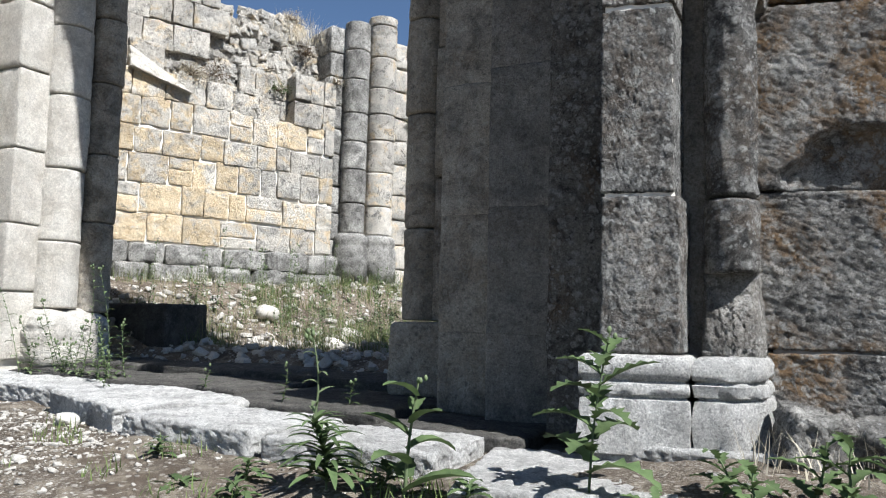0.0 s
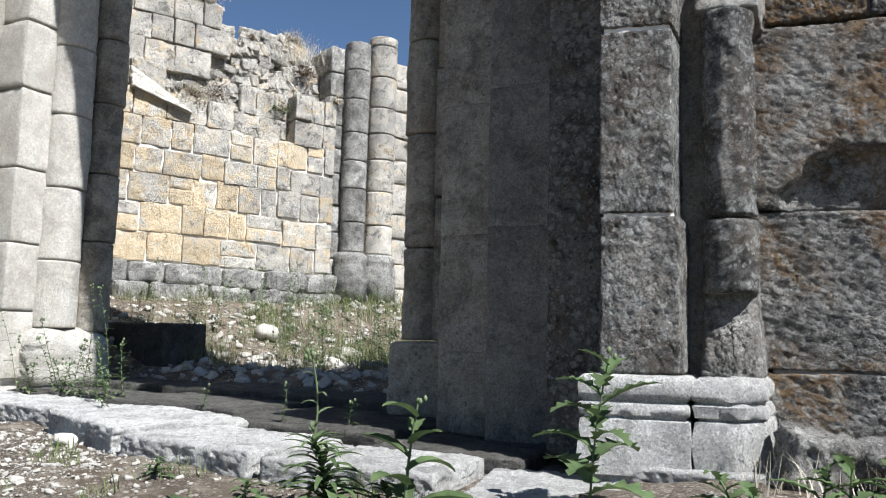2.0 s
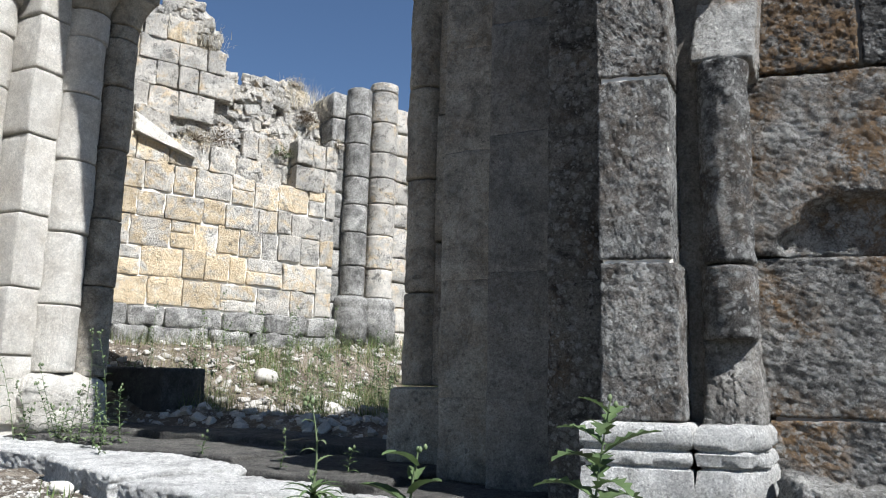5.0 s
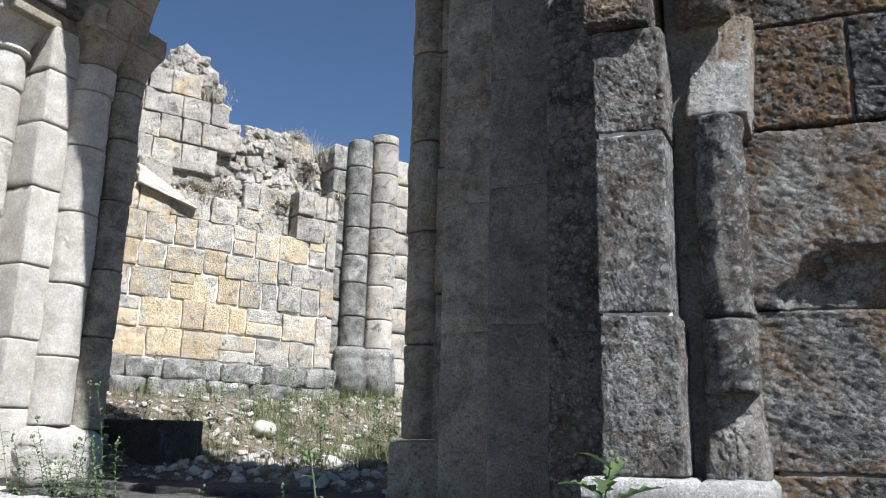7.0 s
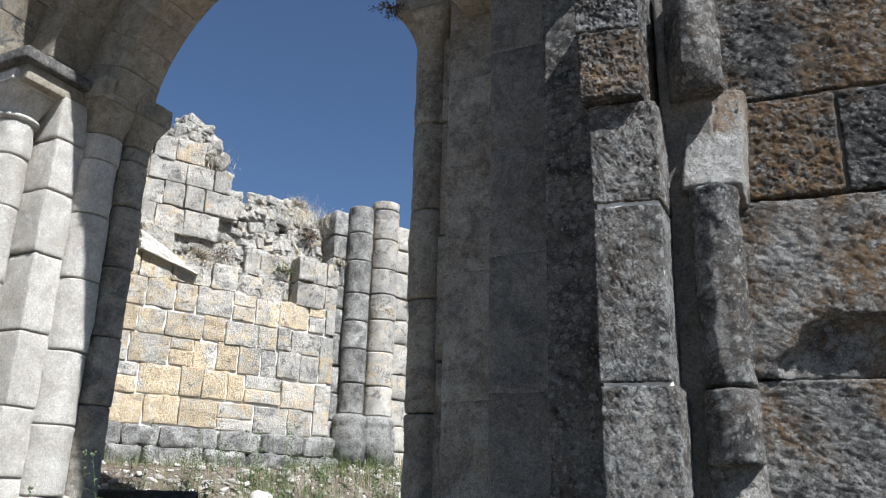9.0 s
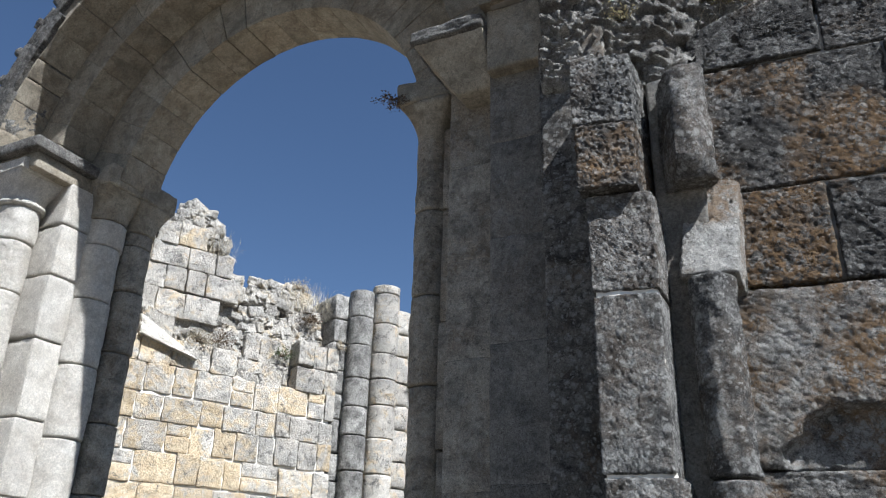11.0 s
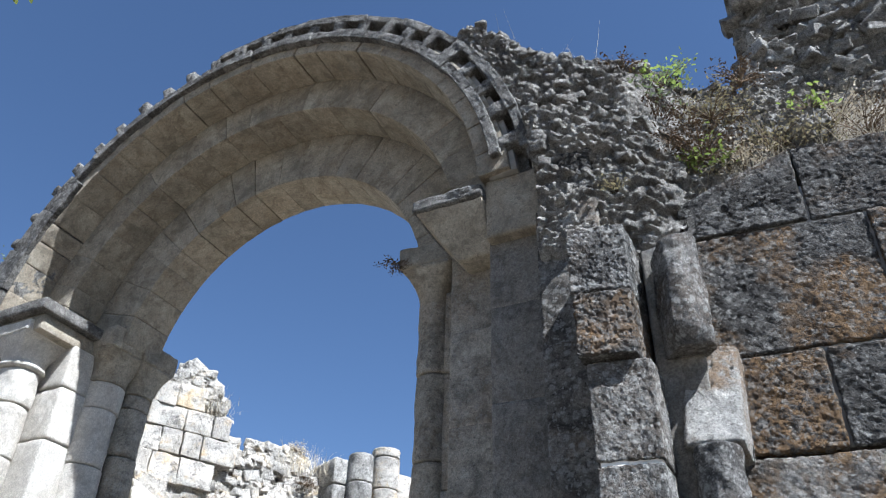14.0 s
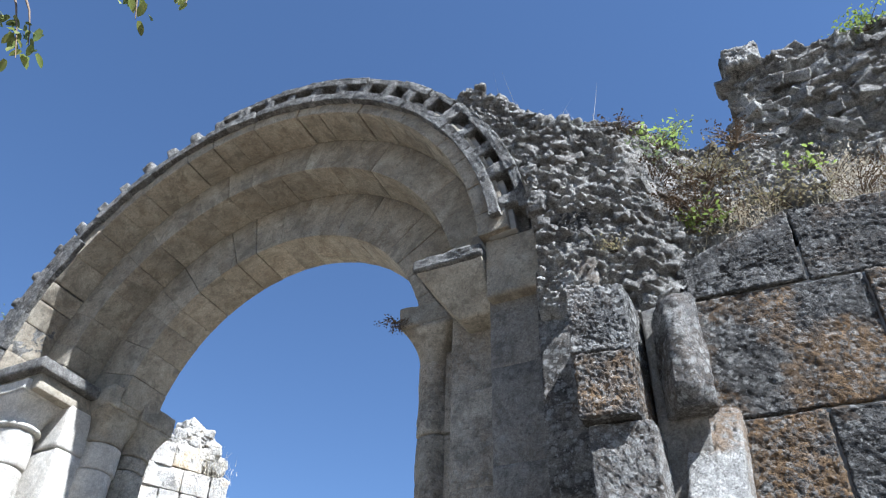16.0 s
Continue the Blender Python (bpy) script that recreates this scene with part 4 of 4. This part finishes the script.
for c, s, t in (((-0.05, 2.45, 0.27), (0.08, 0.10, 0.11), 20), ((0.13, 2.5, 0.26), (0.10, 0.12, 0.10), -30), ((0.36, 2.55, 0.26), (0.12, 0.12, 0.10), 10), ((-0.2, 2.2, 0.16), (0.1, 0.1, 0.06), 40)):
    m = pose(*c, 5, 8, t)
    v, f = rounded((-s[0], -s[1], -s[2]), s, 24, 0.025, 0.035, 7, c[0], lambda e: m @ Vector(e))
    tagged(link_part("boulder", mesh_of("boulder", v, f), RUBBLE, None), "rough grey boulder at the foot of the wall", "boulder", "boulders at the wall foot")


# ---- plants ----
def strip(base, direction, length, width, bend, segs=4, fold=0.0, droop=Vector((0, 0, -1)), lobes=0.0):
    """A blade or leaf as a strip of quads with a keel."""
    d = Vector(direction).normalized()
    side = d.cross(Vector((0, 0, 1)))
    side = side.normalized() if side.length > 0.05 else Vector((random.uniform(-1, 1), random.uniform(-1, 1), 0)).normalized()
    p, v, f = Vector(base), [], []
    for i in range(segs + 1):
        t = i / segs
        w = width * (math.sin(math.pi * min(1, 0.12 + t * 0.88)) ** 0.7 if fold else (1 - t) * 0.9 + 0.05)
        if lobes and i % 2:
            w *= 1 - lobes
        up = side.cross(d)
        v += [p - side * w + up * fold * w, p, p + side * w + up * fold * w]
        p = p + d * (length / segs)
        d = (d + droop * bend / segs).normalized()
    for i in range(segs):
        a = i * 3
        f += [[a, a + 1, a + 4, a + 3], [a + 1, a + 2, a + 5, a + 4]]
    return [tuple(q) for q in v], f


def tube(points, r0, r1, seg=6):
    v, f = [], []
    n = len(points)
    for i, p in enumerate(points):
        d = (Vector(points[min(i + 1, n - 1)]) - Vector(points[max(i - 1, 0)])).normalized()
        a = d.orthogonal().normalized()
        b = d.cross(a)
        r = r0 + (r1 - r0) * i / (n - 1)
        v += [tuple(Vector(p) + a * r * math.cos(2 * math.pi * k / seg) + b * r * math.sin(2 * math.pi * k / seg)) for k in range(seg)]
    for i in range(n - 1):
        for k in range(seg):
            m = (k + 1) % seg
            f.append([i * seg + k, i * seg + m, (i + 1) * seg + m, (i + 1) * seg + k])
    return v, f


def grass(name, spots, mat, label, width=0.0022, bend=0.8):
    """Stuff made of many blades; spots are (x, y, z, height)."""
    bits = []
    for x, y, z, h in spots:
        d = Vector((random.gauss(0, 0.35), random.gauss(0, 0.35), 1))
        bits.append(strip((x, y, z), d, h * random.uniform(0.6, 1.2), width * random.uniform(0.7, 1.4), random.uniform(0.1, bend), 3, 0, Vector((random.uniform(-1, 1), random.uniform(-1, 1), -0.6))))
    return tagged(joined(name, bits, mat), label, "grass", kind="stuff")


def weed(at, top, leaves, size, mat=None, label="green sow thistle with toothed leaves growing at the step", width=0.26, spread=1.0, lobes=0.35, stem_r=0.004, buds=3, low=0.0):
    """A stem with leaves set round it."""
    ob = thing("weed", at, label, "weed", "weeds")
    a, b = Vector(at), Vector(top)
    bow = Vector((random.uniform(-0.02, 0.02), random.uniform(-0.02, 0.02), 0))
    line = [a.lerp(b, t) + bow * math.sin(math.pi * t) for t in (0, 0.2, 0.4, 0.6, 0.8, 1.0)]
    v, f = tube(line, stem_r, stem_r * 0.45)
    stem = link_part("stem", mesh_of("stem", v, f), PALELEAF, ob)
    for i in range(leaves):
        t = low + (1 - low) * (i + 0.5) / leaves
        ang = i * 2.4 + random.uniform(-0.3, 0.3)
        k = size * (1.15 - 0.6 * t) * random.uniform(0.8, 1.2)
        d = Vector((math.cos(ang) * spread, math.sin(ang) * spread, 0.55 + 0.4 * t))
        v, f = strip(a.lerp(b, t * 0.95) + bow * math.sin(math.pi * t), d, k, k * width, random.uniform(0.7, 1.7), 11, 0.35, lobes=lobes)
        link_part("leaf", mesh_of("leaf", v, f), mat or LEAF, ob)
    for i in range(buds):
        p = b + Vector((random.gauss(0, 0.012), random.gauss(0, 0.012), random.uniform(-0.02, 0.02)))
        v, f = turned([(0, -0.006), (0.005, -0.003), (0.006, 0.003), (0.003, 0.01), (0, 0.011)], (0, 0), 8)
        link_part("bud", mesh_of("bud", [(x + p.x, y + p.y, z + p.z) for x, y, z in v], f), PALELEAF, stem)
    return ob


weed((-0.52, 1.90, 0.19), (-0.485, 1.96, 0.585), 13, 0.19, label="tall sow thistle with lobed green leaves before the pier", low=0.1, lobes=0.55, width=0.24)
weed((-0.97, 1.80, 0.10), (-0.95, 1.82, 0.44), 8, 0.17, label="young green weed with broad leaves at the step", width=0.24, lobes=0.12, low=0.15, stem_r=0.006)
weed((-1.20, 1.78, 0.09), (-1.26, 1.80, 0.34), 64, 0.16, label="bushy weed with narrow drooping leaves at the step", width=0.075, lobes=0.0, low=0.3, spread=1.3, buds=0)
weed((-1.26, 1.80, 0.3), (-1.30, 1.84, 0.55), 9, 0.06, PALELEAF, label="thin flowering stem rising from the bushy weed", width=0.16, buds=6)
weed((-1.66, 1.72, 0.08), (-1.66, 1.74, 0.13), 20, 0.13, label="low rosette of toothed leaves on the soil", width=0.2, buds=0, spread=1.6)
weed((-1.12, 1.55, 0.07), (-1.12, 1.55, 0.12), 14, 0.11, label="small rosette of green leaves on the soil", width=0.2, buds=0, spread=1.5)
weed((-1.72, 2.08, 0.12), (-1.73, 2.04, 0.24), 8, 0.07, label="small weed rooted in the face of the step", width=0.2, buds=0)
for x, y, h, n, s, w in ((-0.22, 1.98, 0.10, 8, 0.11, 0.24), (-0.12, 1.85, 0.12, 8, 0.12, 0.22), (-0.03, 1.95, 0.16, 9, 0.13, 0.18), (0.06, 1.92, 0.17, 8, 0.15, 0.16), (0.16, 2.0, 0.14, 8, 0.12, 0.2), (-0.33, 1.75, 0.06, 7, 0.09, 0.24), (0.24, 1.9, 0.12, 8, 0.12, 0.2)):
    z = height(x, y)
    weed((x, y, z), (x + random.uniform(-0.03, 0.03), y, z + h), n, s, label="leafy green weed at the foot of the wall", width=w, lobes=0.5, buds=0, spread=0.9)
for i in range(17):
    x, y = random.uniform(-4.15, -3.35), random.uniform(2.9, 3.15)
    h, z = random.choice((0.18, 0.25, 0.3, 0.42, 0.6)), 0.25
    weed((x, y, z), (x + random.uniform(-0.3, 0.3) * h * 1.6, y - random.uniform(0, 0.2) * h, z + h), random.randint(12, 20), 0.06, random.choice((LEAF, PALELEAF)), label="straggling green weed at the foot of the jamb", width=0.17, lobes=0.3, buds=4, stem_r=0.002)
for i in range(100):
    x, y = random.uniform(-5.0, -2.4), random.uniform(4.4, 6.7)
    if (Vector((x, y, 0)) - WALLP).dot(WALLN) < 0.2:
        continue
    z, h = height(x, y), random.uniform(0.2, 0.6)
    weed((x, y, z), (x + random.uniform(-0.05, 0.05), y, z + h), 18, 0.07, random.choice((LEAF, PALELEAF)), "slender weed in the dry grass inside", width=0.1, lobes=0.0, buds=5, stem_r=0.002)
for x, y, h in ((-3.05, 2.65, 0.16), (-2.05, 2.7, 0.14), (-2.6, 2.85, 0.1), (-1.75, 2.75, 0.1)):
    weed((x, y, 0.25), (x + 0.02, y, 0.25 + h), 10, 0.045, label="small weed between the threshold slabs", width=0.14, lobes=0.0, buds=2, stem_r=0.002)


def scatter(n, x0, x1, y0, y1, h, test=None):
    out = []
    for i in range(n):
        x, y = random.uniform(x0, x1), random.uniform(y0, y1)
        if test is None or test(x, y):
            out.append((x, y, height(x, y) - 0.005, h * random.uniform(0.5, 1.3)))
    return out


inside = lambda x, y: (Vector((x, y, 0)) - WALLP).dot(WALLN) > 0.12 and noise.noise((x * 2.2, y * 2.2, 4)) > -0.15
grass("dry_grass", scatter(6000, -5.6, -2.0, 4.3, 7.8, 0.17, inside), HAY, "dry straw-coloured grass inside the ruin")
grass("green_grass", scatter(14000, -5.6, -2.0, 4.3, 7.8, 0.2, lambda x, y: inside(x, y) and noise.noise((x * 1.5, y * 1.5, 9)) > -0.15), GREENGRASS, "tufts of green grass inside the ruin")
for x, y, s in ((-1.42, 1.66, 0.09), (-1.5, 1.82, 0.08), (-1.32, 1.52, 0.08), (-0.8, 1.8, 0.09), (-1.08, 1.86, 0.09), (-1.9, 1.9, 0.07)):
    z = height(x, y)
    weed((x, y, z), (x + 0.01, y, z + 0.06), 13, s, label="low spreading green weed on the dark soil", width=0.17, buds=0, spread=1.4, lobes=0.4)
grass("forecourt_grass", scatter(3200, -3.4, -0.7, 1.4, 2.1, 0.06, lambda x, y: noise.noise((x * 3, y * 3, 2)) > 0.1), GREENGRASS, "short grass and sprigs on the stony soil")
grass("wall_foot_grass", scatter(420, -0.2, 0.7, 2.2, 2.8, 0.14), DRY, "dry stalks at the foot of the wall", bend=1.2)


def on_cap(x, y):
    t = (y - 2.95 - 0.09 * (x + 0.18)) / 0.8
    return 3.07 - 0.38 * max(0.0, 0.24 - x) + 1.0 * max(0, t) ** 0.9


spots = []
for i in range(7500):
    x, y = random.uniform(-0.45, 1.7), random.uniform(2.97, 3.75)
    if noise.noise((x * 5, y * 5, 1)) < -0.25 or x > 0.25 and random.random() < 0.3:
        continue
    spots.append((x, y, on_cap(x, y) - 0.02, random.uniform(0.08, 0.22)))
grass("wall_top_grass", spots, DRY, "bleached dry grass along the broken wall top", bend=1.6)
spots = []
for i in range(26):
    x = random.uniform(-1.2, -0.45)
    spots.append((x, 2.95, crest(x) - 0.08, random.uniform(0.12, 0.4)))
for i in range(26):
    a = random.uniform(0.5, 2.9)
    x, y, z = polar((a, 3.1, 2.1))
    spots.append((x, y, z, random.uniform(0.06, 0.24)))
grass("wall_stalks", spots, DRY, "thin dry stalks on the ruined masonry", width=0.0016)
spots = []
for i in range(1500):
    s = random.choice((random.gauss(0.5, 0.10), random.gauss(1.5, 0.14), random.gauss(0.5, 0.1), random.gauss(0.2, 0.1)))
    z = 2.42 if s < 0.8 and random.random() < 0.75 else 3.15 if s > 0.8 else 3.42
    x, y, q = inner((s, random.uniform(0.08, 0.3), z + random.uniform(-0.12, 0.06)))
    spots.append((x, y, q, random.uniform(0.08, 0.25)))
grass("ruin_grass", spots, DRY, "tufts of dry grass on the ruined wall", bend=1.8)


def bush(at, radius, n, size, mat, label, flat=0.7, twigs=14, name="bush"):
    """Twigs from one foot with many small folded leaves round their ends."""
    ob = thing(name, at, label, "bush", "bushes on the masonry")
    a = Vector(at)
    wood, leafs = [], []
    n, size = int(n * 1.9), size * 0.62
    for i in range(twigs):
        d = Vector((random.gauss(0, 1), random.gauss(0, 0.8), abs(random.gauss(0.5, 0.6)) * flat)).normalized() * radius * random.uniform(0.6, 1.1)
        pts = [a, a + d * 0.5 + Vector((0, 0, 0.02)), a + d]
        wood.append(tube(pts, 0.003, 0.001, 4))
        for j in range(n // twigs):
            p = a + d * random.uniform(0.35, 1.05) + Vector((random.gauss(0, 1), random.gauss(0, 1), random.gauss(0, 1))) * radius * 0.13
            q = Vector((random.gauss(0, 1), random.gauss(0, 1), random.gauss(0.3, 0.8)))
            k = size * random.uniform(0.6, 1.3)
            leafs.append(strip(p, q, k, k * random.uniform(0.14, 0.3), random.uniform(0, 1), 3, 0.3))
    joined("twig", wood, TWIG, ob)["kind"] = "stuff"
    joined("foliage", leafs, mat, ob)["kind"] = "stuff"
    return ob


bush((-0.10, 2.96, 3.24), 0.15, 80, 0.042, BRIGHT, "bright yellow-green sprig on the wall top", 0.5)
bush((-0.12, 3.0, 3.28), 0.3, 700, 0.028, TWIG, "brown twiggy bush on the wall top", 0.9, 40)
bush((0.2, 3.1, 3.3), 0.22, 420, 0.024, HAY, "pale dry bush on the wall top", 0.9, 30)
bush((-0.3, 3.0, 3.55), 0.2, 360, 0.024, TWIG, "brown brittle bush on the broken wall", 0.9, 30)
bush((-0.35, 3.0, 3.75), 0.2, 100, 0.04, PALELEAF, "pale green bush on the broken wall", 0.9)
bush((-0.25, 3.05, 3.9), 0.18, 70, 0.05, BRIGHT, "yellow-green bush on the broken wall", 1.0)
bush((-0.66, 2.95, 4.06), 0.12, 110, 0.04, PALELEAF, "pale green tuft on the rubble crest", 1.0)
bush((-0.5, 2.78, 3.02), 0.13, 160, 0.022, HAY, "dry trailing tuft under the rubble", 0.3)
bush((-0.45, 2.95, 3.98), 0.15, 260, 0.026, TWIG, "brown brittle bush on the rubble crest", 1.0, 26)
bush((-0.05, 3.25, 3.75), 0.24, 420, 0.024, HAY, "pale dry bush on the broken wall slope", 1.0, 34)
bush((-0.2, 3.3, 4.15), 0.16, 200, 0.035, PALELEAF, "pale green bush on the wall crest", 1.1, 20)
bush((0.15, 3.4, 4.1), 0.2, 300, 0.026, TWIG, "brown twiggy bush in the dry grass", 1.0, 30)
bush((0.42, 3.25, 3.62), 0.16, 45, 0.045, BRIGHT, "bright green leaves in the dry grass", 0.9)
for x, y, r, mat, text in ((0.35, 3.12, 0.2, HAY, "pale dry bush at the edge of the wall top"), (0.62, 3.2, 0.22, TWIG, "brown twiggy bush at the edge of the wall top"), (0.9, 3.25, 0.2, HAY, "pale dry bush at the edge of the wall top"), (0.55, 3.45, 0.24, DRY, "bleached dry bush on the wall slope"), (0.05, 3.08, 0.2, DRY, "bleached dry bush on the wall top"), (1.15, 3.4, 0.24, DRY, "bleached dry bush on the wall slope"), (-0.15, 3.12, 0.2, HAY, "pale dry bush on the wall top")):
    bush((x, y, on_cap(x, y)), r, 420, 0.026, mat, text, 0.9, 34)
bush((1.05, 3.75, 5.0), 0.22, 150, 0.06, LEAF, "green shrub on top of the wall fragment", 1.2)
bush((1.1, 3.65, 4.96), 0.2, 160, 0.05, BRIGHT, "low green growth on the wall fragment", 0.4)
bush((-1.97, 3.22, 3.31), 0.10, 200, 0.022, TWIG, "withered brown tuft hanging from the capital", -0.6, 10)
bush((-5.3, 3.05, 4.05), 0.22, 200, 0.04, PALELEAF, "grey-green tuft on the haunch of the arch", 0.9)
bush((-4.97, 2.95, 4.30), 0.1, 90, 0.035, PALELEAF, "small grey-green tuft on the arch", 0.9)
for s, y, z, r, mat, text in ((0.42, 0.02, 2.5, 0.2, DRY, "dry bush rooted in the broken wall"), (0.62, 0.08, 2.55, 0.2, TWIG, "brown brittle bush on the broken ledge"), (1.42, 0.3, 3.3, 0.16, DRY, "pale dry bush on the wall crest"), (1.22, 0.1, 2.55, 0.16, LEAF, "green bush rooted in the broken wall"), (1.5, 0.15, 2.95, 0.15, TWIG, "brown bush on the wall crest"), (1.75, 0.0, 2.7, 0.13, DRY, "dry tuft beside the engaged shaft"), (2.62, 0.0, 2.75, 0.16, LEAF, "green creeper behind the shaft"), (2.6, 0.0, 2.45, 0.14, LEAF, "green creeper on the far wall")):
    bush(inner((s, y, z)), r, 220, 0.032, mat, text, 0.8, 18)


def build_tree():
    ob = thing("tree", (-4.3, 0.3, height(-4.3, 0.3)), "broadleaf tree with drooping twigs of green and yellowing leaves", "tree")
    base, fork = Vector((-4.3, 0.3, height(-4.3, 0.3) - 0.05)), Vector((-4.1, 0.5, 3.9))
    v, f = tube([base.lerp(fork, t) + Vector((0.06 * math.sin(t * 5), 0, 0)) for t in (0, 0.2, 0.4, 0.6, 0.8, 1)], 0.17, 0.10, 14)
    link_part("trunk", mesh_of("trunk", v, f), TWIG, ob)
    for start, end, n in (((-2.10, 0.9, 3.95), (-1.83, 0.9, 3.24), 16), ((-1.75, 0.9, 3.80), (-1.56, 0.9, 3.17), 12), ((-3.2, 0.9, 4.5), (-2.58, 0.9, 3.42), 26), ((-3.05, 0.95, 4.3), (-2.66, 0.95, 3.62), 16)):
        a, b = Vector(start), Vector(end)
        v, f = tube([fork - Vector((0, 0, 0.1)), fork.lerp(a, 0.35) + Vector((0, 0, 0.5)), fork.lerp(a, 0.75) + Vector((0, 0, 0.45)), a], 0.06, 0.012, 8)
        link_part("limb", mesh_of("limb", v, f), TWIG, ob)
        v, f = tube([a.lerp(b, t) + Vector((0, 0, 0.06 * math.sin(math.pi * t))) for t in (0, 0.25, 0.5, 0.75, 1)], 0.008, 0.002)
        link_part("twig", mesh_of("twig", v, f), TWIG, ob)
        for i in range(n):
            t = random.uniform(0.45, 1.0)
            p = a.lerp(b, t) + Vector((random.gauss(0, 0.03), random.gauss(0, 0.03), random.gauss(0, 0.02)))
            d = Vector((random.gauss(0, 0.5), random.gauss(0, 0.5), random.uniform(-1.2, -0.1)))
            k = random.uniform(0.045, 0.075)
            v, f = strip(p, d, k, k * 0.24, 0.3, 6, 0.3)
            link_part("leaf", mesh_of("leaf", v, f), TREELEAF, ob)


build_tree()
